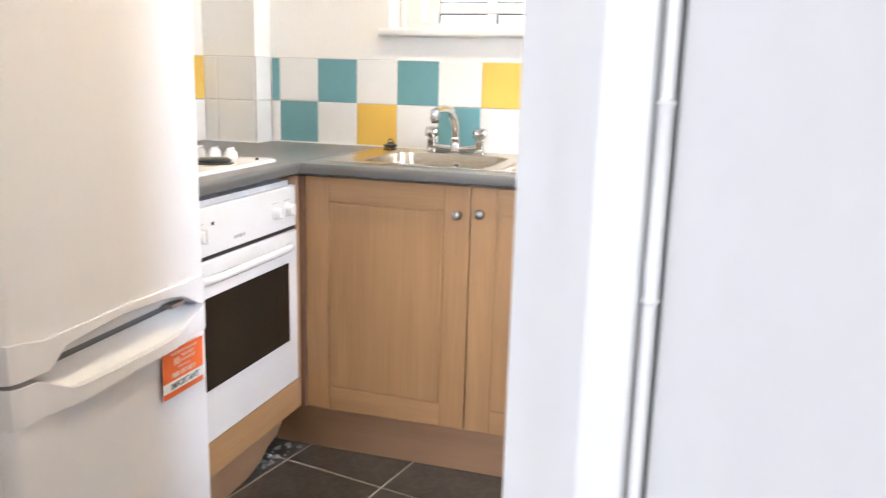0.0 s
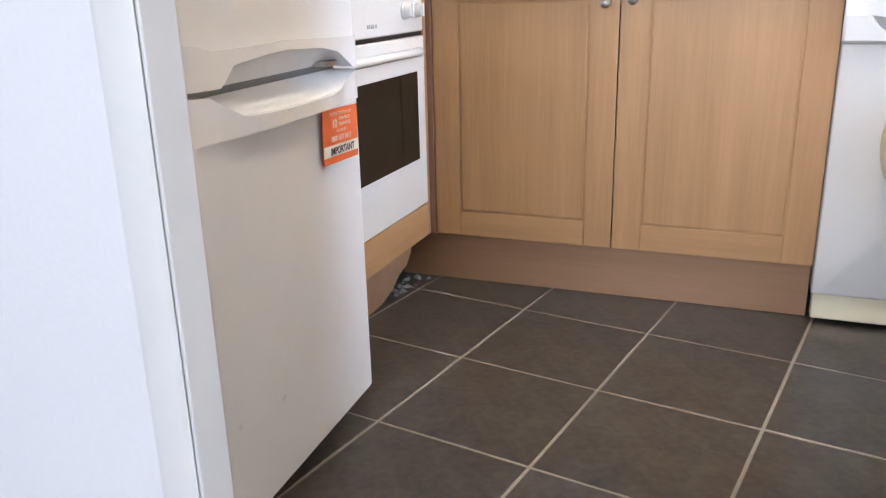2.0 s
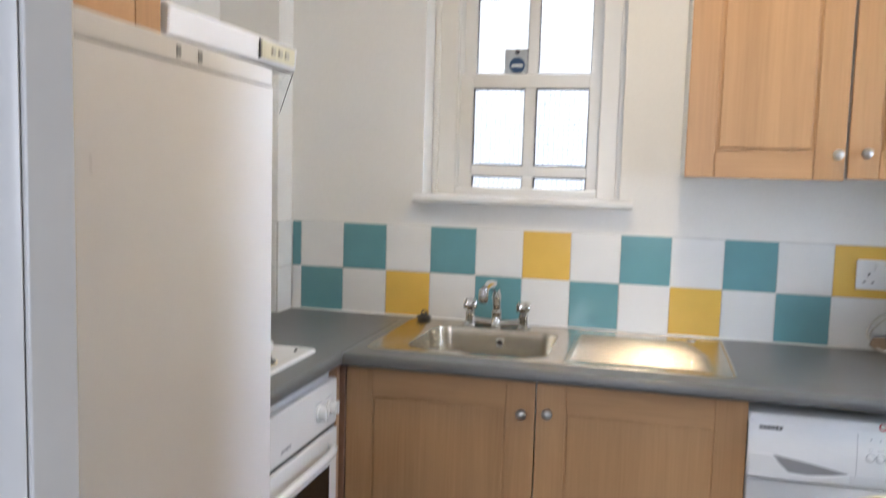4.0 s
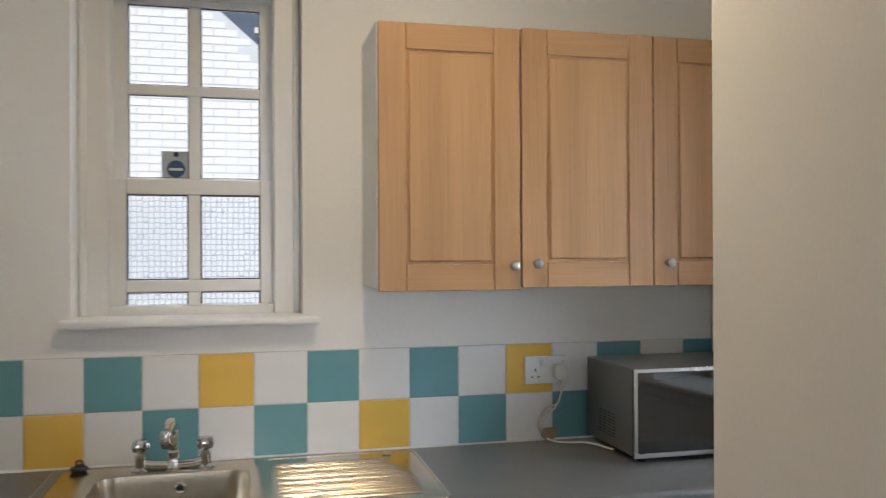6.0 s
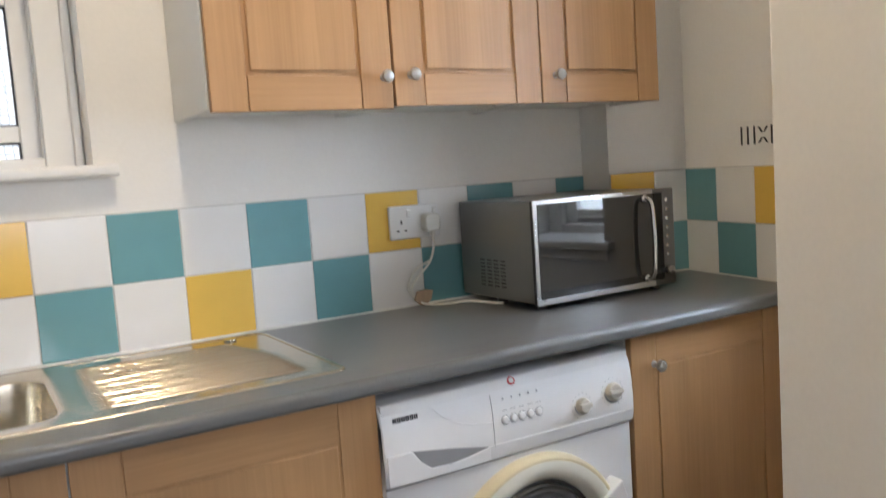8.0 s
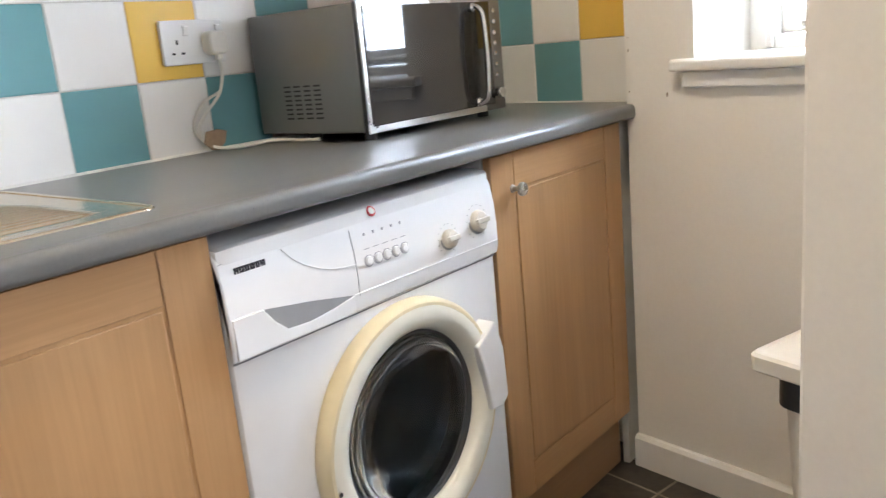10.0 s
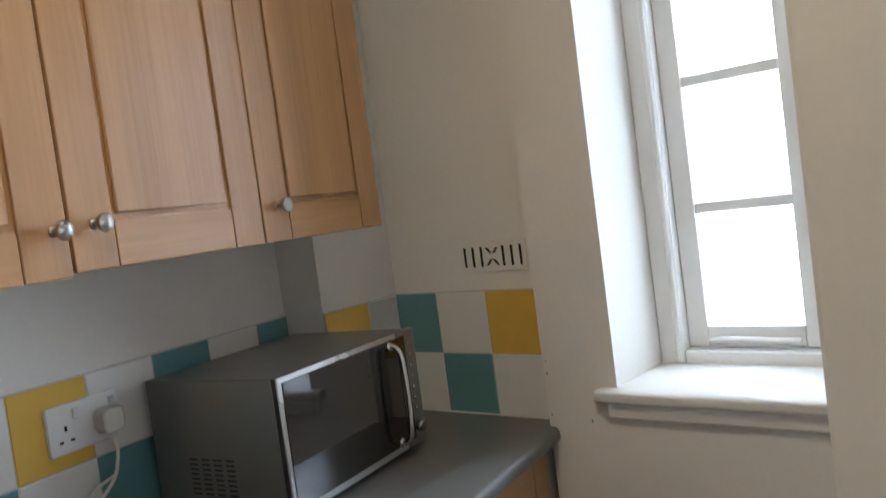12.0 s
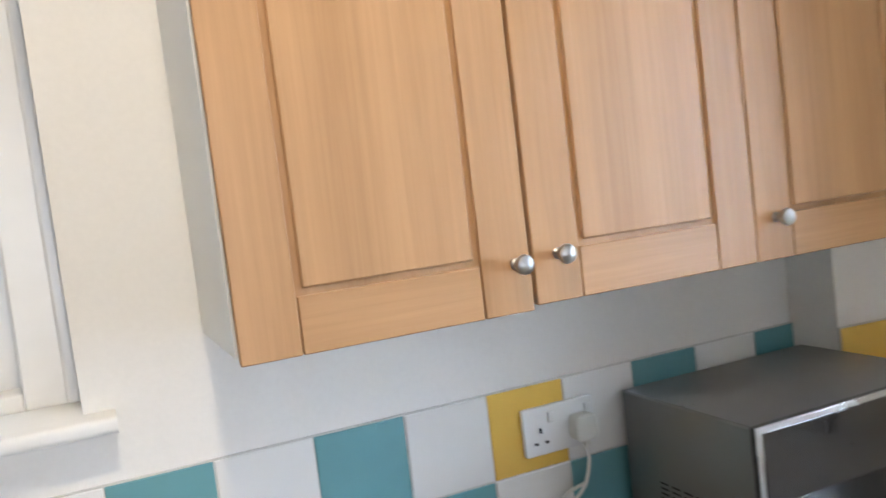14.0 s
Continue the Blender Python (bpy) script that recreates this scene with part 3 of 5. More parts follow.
WT = thing("worktop", (1.05, 3.3, 0.867), label="dark grey laminate worktop along the window wall", category="worktop")
SX0, SX1, SY0, SY1 = 0.012, 0.975, 3.075, 3.560
BX0, BX1, BY0, BY1 = 0.110, 0.500, 3.128, 3.468
bm = prism(bullnose(2.988, BY0 - 0.02, 0.873, 0.905), -0.0165, 2.1315, plane="yz")
part("front_edge", bm, WORKTOP, WT)
bm = box(-0.0165, BX0 - 0.02, BY0 - 0.02, 3.589, 0.873, 0.905)
prism([(BX1 + 0.02, BY0 - 0.02), (2.1315, BY0 - 0.02), (2.1315, 3.015), (2.186, 3.015), (2.262, 3.448), (1.989, 3.474), (1.989, 3.589), (BX1 + 0.02, 3.589)], 0.873, 0.905, bm)
box(BX0 - 0.02, BX1 + 0.02, BY1 + 0.02, 3.589, 0.873, 0.905, bm)
part("board", bm, WORKTOP, WT, smooth=False)
WT2 = thing("worktop", (-0.33, 3.0, 0.867), label="dark grey laminate worktop over the oven", category="worktop")
pts = [(-v[0] + 2.968, v[1]) for v in bullnose(2.988, 3.60, 0.873, 0.905)]
pts = [(-0.020 - (y - 2.988), z) for y, z in bullnose(2.988, 2.988 + 0.634, 0.873, 0.905)]
bm = prism(pts, 2.352, 3.488, plane="xz")
part("board", bm, WORKTOP, WT2)
part("corner_piece", box(-0.435, -0.0205, 3.4885, 3.589, 0.873, 0.905), WORKTOP, WT2, smooth=False)
part("joint_strip", box(-0.0203, -0.0167, 2.992, 3.588, 0.873, 0.9056), GREYPL, WT2, "thin dark joint strip", smooth=False)


def wall_unit(label, x0, x1, kx, notch=None, drop=0.0, proud=0.0, gap=0.0):
    z0, z1 = 1.398, 2.112
    u = thing("wall_cabinet", ((x0 + x1) / 2, 3.45, z0), label=label, category="cabinet", group="wall cabinets over the worktop")
    yb = NY - 0.001
    xr, yr = (notch - 0.002, 3.479) if notch else (x1 - 0.0165, yb)
    panels = [("side", (x0, x0 + 0.016, 3.321, yb, z0, z1)), ("side", (x1 - 0.016, x1, 3.321, yr, z0, z1)), ("bottom", (x0 + 0.0165, xr, 3.321, yb, z0 + 0.008, z0 + 0.024)),
              ("top", (x0 + 0.0165, xr, 3.321, yb, z1 - 0.016, z1)), ("back", (x0 + 0.0165, xr, yb - 0.004, yb - 0.0005, z0 + 0.0245, z1 - 0.0165))]
    for nm, a in panels:
        part(nm, box(*a), CARCASS, u, smooth=False)
    door_front(u, x0 + 0.0015, x1 - 0.0015 - gap, z0 - 0.002 - drop, z1 - drop, 3.302 - proud, knob=(kx, 1.462 - drop), depth=0.0058)
    for sx in (x0 + 0.06, x1 - 0.06):
        for sy in (3.36, 3.42):
            part("screw_cap", turned([(0.005, 0), (0.005, 0.002), (0.003, 0.003)], 10, pose(sx, sy, z0 + 0.008, 180)), GREYPL, u, smooth=False)
    return u


wall_unit("beech wall cabinet with a framed door, white side beside the window", 0.828, 1.2265, 1.200, drop=0.005, proud=0.003, gap=0.003)
wall_unit("middle beech wall cabinet with a framed door and satin knob", 1.2275, 1.6255, 1.268)
wall_unit("end beech wall cabinet, its door framed, against the boxed pier", 1.6265, 2.0155, 1.668, notch=1.990)

# cabinet and extractor hood on the west side
u = thing("wall_cabinet", (-0.48, 2.05, 1.56), label="beech wall cabinet above the fridge freezer", category="cabinet")
WC = dict(z0=1.59, z1=2.11, xf=-0.12, y0=1.78, y1=2.335)
for nm, a in (("side", (WC["y0"], WC["y0"] + 0.016, WC["z0"], WC["z1"])), ("side", (WC["y1"] - 0.016, WC["y1"], WC["z0"], WC["z1"])), ("bottom", (WC["y0"] + 0.0165, WC["y1"] - 0.0165, WC["z0"], WC["z0"] + 0.016)),
              ("top", (WC["y0"] + 0.0165, WC["y1"] - 0.0165, WC["z1"] - 0.016, WC["z1"]))):
    part(nm, box(WX + 0.001, WC["xf"] - 0.021, *a), CARCASS, u, smooth=False)
door_front(u, WC["y0"], WC["y1"], WC["z0"] - 0.002, WC["z1"], 0.0, m=Matrix.Translation((WC["xf"], 0, 0)) @ pose(0, 0, 0, 0, 0, 90))

SWITCH = mat("beige_switch_plastic", (0.56, 0.53, 0.44), 0.4, vary=0.1, scale=30)
hd = thing("extractor_hood", (-0.35, 2.69, 1.60), label="white slimline extractor hood with a tilted clear visor", category="hood")
part("body", prism([(WX + 0.001, 1.60), (-0.13, 1.617), (-0.112, 1.620), (-0.108, 1.672), (-0.120, 1.679), (-0.50, 1.715), (WX + 0.001, 1.715)], 2.345, 2.890, plane="xz"), FPLAST, hd, bevel=0.004)
part("control_panel", box(-0.109, -0.1055, 2.70, 2.87, 1.629, 1.668), CREAM, hd)
for i in range(3):
    part("switch", box(-0.1062, -0.1015, 2.745 + 0.035 * i, 2.762 + 0.035 * i, 1.640, 1.657), SWITCH, hd, bevel=0.001)
part("panel_seam", box(-0.109, -0.1060, 2.690, 2.694, 1.626, 1.668), BLACK, hd, smooth=False)
part("grease_filter", box(WX + 0.03, -0.20, 2.37, 2.86, 1.588, 1.597), MWTRIM, hd, m=None)
part("visor", prism([(-0.122, 1.616), (-0.115, 1.616), (-0.150, 1.520), (-0.154, 1.521)], 2.35, 2.885, plane="xz"), PANE, hd, "clear plastic visor")

SEAL = mat("white_sealant", (0.78, 0.77, 0.73), 0.4, vary=0.1, scale=60)
part("sealant_bead", prism([(3.5815, 0.9052), (3.5895, 0.9052), (3.5895, 0.9095), (3.5865, 0.9085)], -0.43, 1.989, plane="yz"), SEAL, WT)
part("sealant_bead", tube([(1.992, 3.4735, 0.906), (2.262, 3.4475, 0.906)], 0.0032, 6), SEAL, WT)
part("sealant_bead", tube([(2.2575, 3.445, 0.906), (2.186, 3.035, 0.906)], 0.0032, 6), SEAL, WT)
part("sealant_bead", tube([(-0.6470, 3.482, 0.906), (-0.4365, 3.482, 0.906)], 0.003, 6), SEAL, WT2)
part("sealant_bead", tube([(-0.4375, 3.482, 0.906), (-0.4375, 3.5885, 0.906)], 0.003, 6), SEAL, WT2)
part("tile_edge_trim", box(EXR - 0.0085, EXR - 0.001, 3.0235, 3.0295, 0.906, 1.211), SEAL, WALL_E, m=ME, bevel=0.001)
cp = thing("paint_chip", (2.11, 2.90, 0.93), label="small brown chip in the wall paint under the sill", category="chip")
part("mark", box(EX - 0.0012, EX - 0.0004, 2.902, 2.9045, 0.920, 0.929), BRASSY, cp, m=ME, smooth=False)
cp = thing("paint_chip", (2.11, 3.0, 1.0), label="brown chipped spots on the wall edge above the worktop", category="chip")
for zz, hh in ((0.93, 0.004), (1.02, 0.007), (1.05, 0.003)):
    part("mark", box(EX - 0.0012, EX - 0.0004, 3.002, 3.0042, zz, zz + hh), BRASSY, cp, m=ME, smooth=False)

# ---- appliances ----


def oven():
    o = thing("built_under_oven", (-0.33, 2.69, 0.15), label="white built-under oven with a dark glass door and white knobs", category="oven")
    y0, y1, x = 2.394, 2.990, -0.030
    part("body", box(WX + 0.06, x - 0.022, y0 + 0.01, y1 - 0.005, 0.151, 0.855), APPL, o, smooth=False)
    part("fascia", box(x - 0.022, x, y0, y1, 0.722, 0.842), APPL, o, bevel=0.004)
    part("gap_strip", box(x - 0.022, x - 0.006, y0, y1, 0.712, 0.7215), BLACK, o, smooth=False)
    d = part("door", box(x - 0.022, x + 0.002, y0, y1, 0.246, 0.711), APPL, o, bevel=0.004)
    part("window", box(x + 0.0015, x + 0.004, y0 + 0.055, y1 - 0.055, 0.384, 0.621), DARKGL, d, bevel=0.001)
    pts = smooth_line([(x + 0.001, y0 + 0.05, 0.672), (x + 0.022, y0 + 0.075, 0.674), (x + 0.034, y0 + 0.14, 0.676), (x + 0.037, 2.69, 0.677), (x + 0.034, y1 - 0.14, 0.676), (x + 0.022, y1 - 0.075, 0.674), (x + 0.001, y1 - 0.05, 0.672)], 5)
    bm = tube(pts, 0.011, 10)
    part("handle", bm, APPL, d)
    for ky in (2.935, 2.868, 2.50, 2.435):
        k = pose(x, ky, 0.778, 0, 90, 0)
        kn = part("knob", turned([(0.021, 0), (0.021, 0.004), (0.018, 0.006), (0.0165, 0.020), (0.014, 0.023), (0.0, 0.0235)], 20, k), APPL, o)
        part("grip", box(-0.0165, 0.0165, -0.004, 0.004, 0.018, 0.028), APPL, kn, m=k, bevel=0.0015)
        part("dial_marks", box(x - 0.0005, x + 0.0006, ky - 0.02, ky + 0.02, 0.8035, 0.805), GREYINK, o, smooth=False)
    part("lamp", turned([(0.005, 0), (0.005, 0.002), (0.003, 0.003)], 10, pose(x, 2.56, 0.80, 0, 90, 0)), BLACK, o)
    for i, w in enumerate((0.008, 0.006, 0.009, 0.005, 0.007)):
        part("maker_mark", box(x - 0.0005, x + 0.0006, 2.655 + 0.011 * i, 2.655 + 0.011 * i + w, 0.744, 0.753), GREYINK, o, smooth=False)


oven()
u = thing("oven_housing", (-0.33, 2.69, 0.15), label="beech strip panel of the housing under the oven", category="cabinet")
part("lower_panel", box(-0.050, -0.030, 2.394, 2.990, 0.150, 0.2445), BEECH_Y, u, bevel=0.001)
part("side", box(WX + 0.06, -0.031, 2.9915, 3.0105, 0.150, 0.866), PLINTH, u, smooth=False)
part("side", box(WX + 0.06, -0.031, 2.372, 2.392, 0.0005, 0.866), CARCASS, u, smooth=False)
pl = thing("plinth", (-0.11, 2.69, 0), label="brown plinth board under the oven, its foot crumbled", category="plinth")
bm = prism([(2.394, 0.0005), (2.60, 0.0005), (2.78, 0.004), (2.85, 0.02), (2.90, 0.05), (2.955, 0.062), (2.988, 0.09), (2.988, 0.148), (2.394, 0.148)], -0.105, -0.088, plane="yz")
part("board", bm, PLINTH, pl, smooth=False)
rng = random.Random(5)
db = thing("debris", (-0.09, 2.98, 0), label="grey plaster debris and grout crumbs in the floor corner", category="debris")
bm = bmesh.new()
for i in range(34):
    a = rng.random()
    cx, cy = -0.115 + 0.055 * rng.random() * (0.3 + a), 2.79 + 0.24 * a
    s = 0.004 + 0.009 * rng.random()
    v = [bm.verts.new((cx + s * math.cos(q) * rng.uniform(0.6, 1.3), cy + s * math.sin(q) * rng.uniform(0.6, 1.3), 0.0)) for q in [k * math.pi / 3 for k in range(6)]]
    t = bm.verts.new((cx, cy, s * rng.uniform(0.3, 0.9)))
    for k in range(6):
        bm.faces.new((v[k], v[(k + 1) % 6], t))
    bm.faces.new(v[::-1])
part("crumbs", bm, DEBRIS, db, kind="stuff", smooth=False)


def hob():
    h = thing("gas_hob", (-0.34, 2.72, 0.905), label="white gas hob with dark burners let into the worktop", category="hob")
    x0, x1, y0, y1 = -0.595, -0.086, 2.435, 2.992
    part("plate", loft([[(a, b, z) for a, b in rrect(x0 + i, x1 - i, y0 + i, y1 - i, 0.02)] for i, z in ((0, 0.9052), (0, 0.910), (0.004, 0.914), (0.012, 0.9145), (0.03, 0.9125))], None, True, True), APPL, h)
    for bx, by, r in ((-0.165, 2.55, 0.040), (-0.165, 2.785, 0.040), (-0.44, 2.55, 0.034), (-0.44, 2.785, 0.048)):
        b = part("burner", turned([(r * 1.30, 0.9127), (r * 1.28, 0.918), (r * 1.1, 0.921), (r * 1.1, 0.926), (r * 0.95, 0.930), (0, 0.931)], 28, pose(bx, by, 0)), BLACK, h, "black enamelled burner")
        part("burner_ring", turned([(r * 1.42, 0.9127), (r * 1.42, 0.9150), (r * 1.31, 0.9160), (r * 1.31, 0.9127)], 28, pose(bx, by, 0)), RIMEDGE, b, "brassy ring under the burner")
    for i in range(4):
        kx = -0.205 - 0.053 * i
        kn = part("knob", turned([(0.019, 0.9127), (0.0200, 0.917), (0.0185, 0.930), (0.0140, 0.938), (0.006, 0.941), (0, 0.9415)], 20, pose(kx, 2.930, 0)), APPL, h)
        part("grip", box(kx - 0.0035, kx + 0.0035, 2.915, 2.945, 0.934, 0.945), APPL, kn, bevel=0.0015)
    part("spark_plug", turned([(0.004, 0.912), (0.004, 0.918), (0.0, 0.919)], 8, pose(-0.128, 2.943, 0)), BLACK, h)


hob()


def fridge():
    base = (-0.158, 1.998, 0)
    f = thing("fridge_freezer", base, 3.0, "tall white fridge freezer with moulded grip handles and orange sticker", "fridge freezer")
    # own frame: u = depth to the front (+x), v = across, origin at the base
    M = WM[f]
    D0, D1, DF, W = -0.30, 0.235, 0.302, 0.280

    def outline(front, back, w, r):
        pts = [(back, -w), (back, w)]
        for i in range(7):
            a = radians(90 - 90 * i / 6)
            pts.append((front - r + r * math.cos(a), w - r + r * math.sin(a)))
        for i in range(7):
            a = radians(-90 * i / 6)
            pts.append((front - r + r * math.cos(a), -w + r + r * math.sin(a)))
        return pts

    part("body", prism([(D0, -W + 0.003), (D1, -W + 0.003), (D1, W - 0.003), (D0, W - 0.003)], 0.03, 1.545), FRIDGE, f, m=M, bevel=0.004)
    part("gasket", prism([(D1 + 0.0005, -W + 0.02), (D1 + 0.007, -W + 0.02), (D1 + 0.007, W - 0.02), (D1 + 0.0005, W - 0.02)], 0.06, 1.50), GREYPL, f, m=M, smooth=False)
    up = part("upper_door", prism(outline(DF, D1 + 0.008, W, 0.028), 0.748, 1.5165), FRIDGE, f, m=M, bevel=0.0015)
    part("door_cap", prism(outline(DF - 0.001, D1 + 0.008, W, 0.028), 1.5185, 1.549), FPLAST, up, m=M, bevel=0.003)
    for v in (-0.045, 0.012):
        part("badge", box(DF - 0.002, DF + 0.0004, v - 0.005, v + 0.005, 1.525, 1.540), GREYPL, up, m=M, smooth=False)
    low = part("lower_door", prism(outline(DF, D1 + 0.008, W, 0.028), 0.045, 0.645), FRIDGE, f, m=M, bevel=0.0015)
    # handle band of the upper door: an arched cut-out, its bottom edge drawn across v
    n = 44

    def upper_edge(v):
        return float(np.interp(v, (-0.28, -0.187, -0.152, -0.06, 0.0, 0.12, 0.182, 0.240, 0.26), (0.714, 0.711, 0.739, 0.746, 0.748, 0.742, 0.731, 0.700, 0.698)))

    def lower_edge(v):
        return float(np.interp(v, (-0.28, -0.216, -0.150, -0.05, 0.10, 0.182, 0.245, 0.26), (0.707, 0.702, 0.668, 0.663, 0.661, 0.665, 0.691, 0.693)))

    def band_top(v):
        return float(np.interp(v, (-0.28, -0.24, -0.197, 0.0, 0.255), (0.774, 0.770, 0.760, 0.762, 0.753)))

    def band(front_of, zlo, zhi, bm):
        rows_f, rows_b = [], []
        r = 0.028
        for i in range(n + 1):
            v = -W + 2 * W * i / n
            edge = max(0, r - (W - abs(v)))
            cut = r - math.sqrt(max(0, r * r - edge * edge))
            rows_f.append((DF - cut + front_of(v), v, zlo(v), zhi(v)))
        for i in range(n):
            a, b = rows_f[i], rows_f[i + 1]
            q = [bm.verts.new(p) for p in ((a[0], a[1], a[2]), (b[0], b[1], b[2]), (b[0], b[1], b[3]), (a[0], a[1], a[3]))]
            k = [bm.verts.new(p) for p in ((D1 + 0.01, a[1], a[2]), (D1 + 0.01, b[1], b[2]), (D1 + 0.01, b[1], b[3]), (D1 + 0.01, a[1], a[3]))]
            bm.faces.new(q)
            bm.faces.new(k[::-1])
            bm.faces.new((q[0], k[0], k[1], q[1]))
            bm.faces.new((q[3], q[2], k[2], k[3]))
            if i == 0:
                bm.faces.new((q[0], q[3], k[3], k[0]))
            if i == n - 1:
                bm.faces.new((q[1], k[1], k[2], q[2]))
        bmesh.ops.remove_doubles(bm, verts=bm.verts, dist=1e-5)
        return bm

    part("upper_grip", band(lambda v: 0.005, upper_edge, band_top, bmesh.new()), FPLAST, up, m=M)
    part("lower_grip", band(lambda v: 0.004 + 0.014 * float(np.interp(v, (-0.2, -0.13, 0.13, 0.2), (0, 1, 1, 0))), lambda v: 0.6405, lower_edge, bmesh.new()), FPLAST, low, m=M)
    vs = [-0.200 + 0.440 * i / 40 for i in range(41)]
    for nm, edge, back, ztip in (("upper_grip_inside", upper_edge, up, 0.7055), ("lower_grip_inside", lower_edge, low, 0.6945)):
        bm = bmesh.new()
        rows = []
        for v in vs:
            zf = edge(v)
            rows.append([bm.verts.new((DF + 0.003 - 0.046 * k, v, zf + (ztip - zf) * k ** 1.5)) for k in (0, 0.25, 0.5, 0.75, 1)])
        for a, b in zip(rows, rows[1:]):
            for k in range(4):
                bm.faces.new((a[k], b[k], b[k + 1], a[k + 1]))
        part(nm, bm, FPLAST, back, m=M)
    part("grip_recess", box(D1 + 0.009, D1 + 0.0165, -W + 0.006, W - 0.006, 0.655, 0.742), GREYPL, f, m=M, smooth=False)
    part("hinge", box(DF - 0.045, DF - 0.012, 0.168, 0.212, 0.7055, 0.7145), SATIN, f, m=M, bevel=0.001)
    part("kick_plate", box(D1 - 0.03, D1 + 0.02, -W + 0.01, W - 0.01, 0.012, 0.042), FPLAST, f, m=M, bevel=0.002)
    for v in (-0.22, 0.22):
        for uu in (-0.26, 0.2):
            part("foot", turned([(0.02, 0), (0.02, 0.012), (0.012, 0.014), (0.012, 0.03)], 10, pose(uu, v, 0)), BLACK, f, m=M)
    # sticker
    s = thing("sticker", (0.1429, 2.1765, 0.5415), 3.0, "orange guarantee sticker with a white band on the fridge door", "sticker")
    SM = WM[s] @ pose(0, 0, 0, -2.4, 0, 0)
    part("sheet", box(0.0010, 0.0016, -0.071, 0.071, 0.0, 0.095), ORANGE, s, m=SM, smooth=False)
    part("white_band", box(0.0016, 0.0019, -0.071, 0.071, 0.012, 0.032), STICKW, s, m=SM, smooth=False)

    def write(text, v, z, size, material, bold=0.0):
        c = bpy.data.curves.new("lettering", "FONT")
        c.body, c.size, c.align_x, c.extrude, c.offset = text, size, "CENTER", 0.0001, bold
        ob = new("lettering", c)
        me = bpy.data.meshes.new_from_object(ob.evaluated_get(bpy.context.evaluated_depsgraph_get()))
        bpy.data.objects.remove(ob)
        bm = bmesh.new()
        bm.from_mesh(me)
        part("lettering", bm, material, s, m=SM @ Matrix.Translation((0.0022, v, z)) @ pose(0, 0, 0, 90, 0, 90), smooth=False)

    write("IMPORTANT", 0.004, 0.0155, 0.0175, INK, 0.0004)
    write("REGISTER FOR YOUR FREE", 0.0, 0.083, 0.0075, STICKW)
    write("10", -0.026, 0.062, 0.020, STICKW, 0.0004)
    write("YEAR PARTS", 0.015, 0.073, 0.0085, STICKW)
    write("GUARANTEE", 0.015, 0.0635, 0.0085, STICKW)
    write("CALL FREE ON", 0.0, 0.053, 0.0065, STICKW)
    write("0800 697 0613", 0.0, 0.038, 0.0135, STICKW, 0.0002)


fridge()


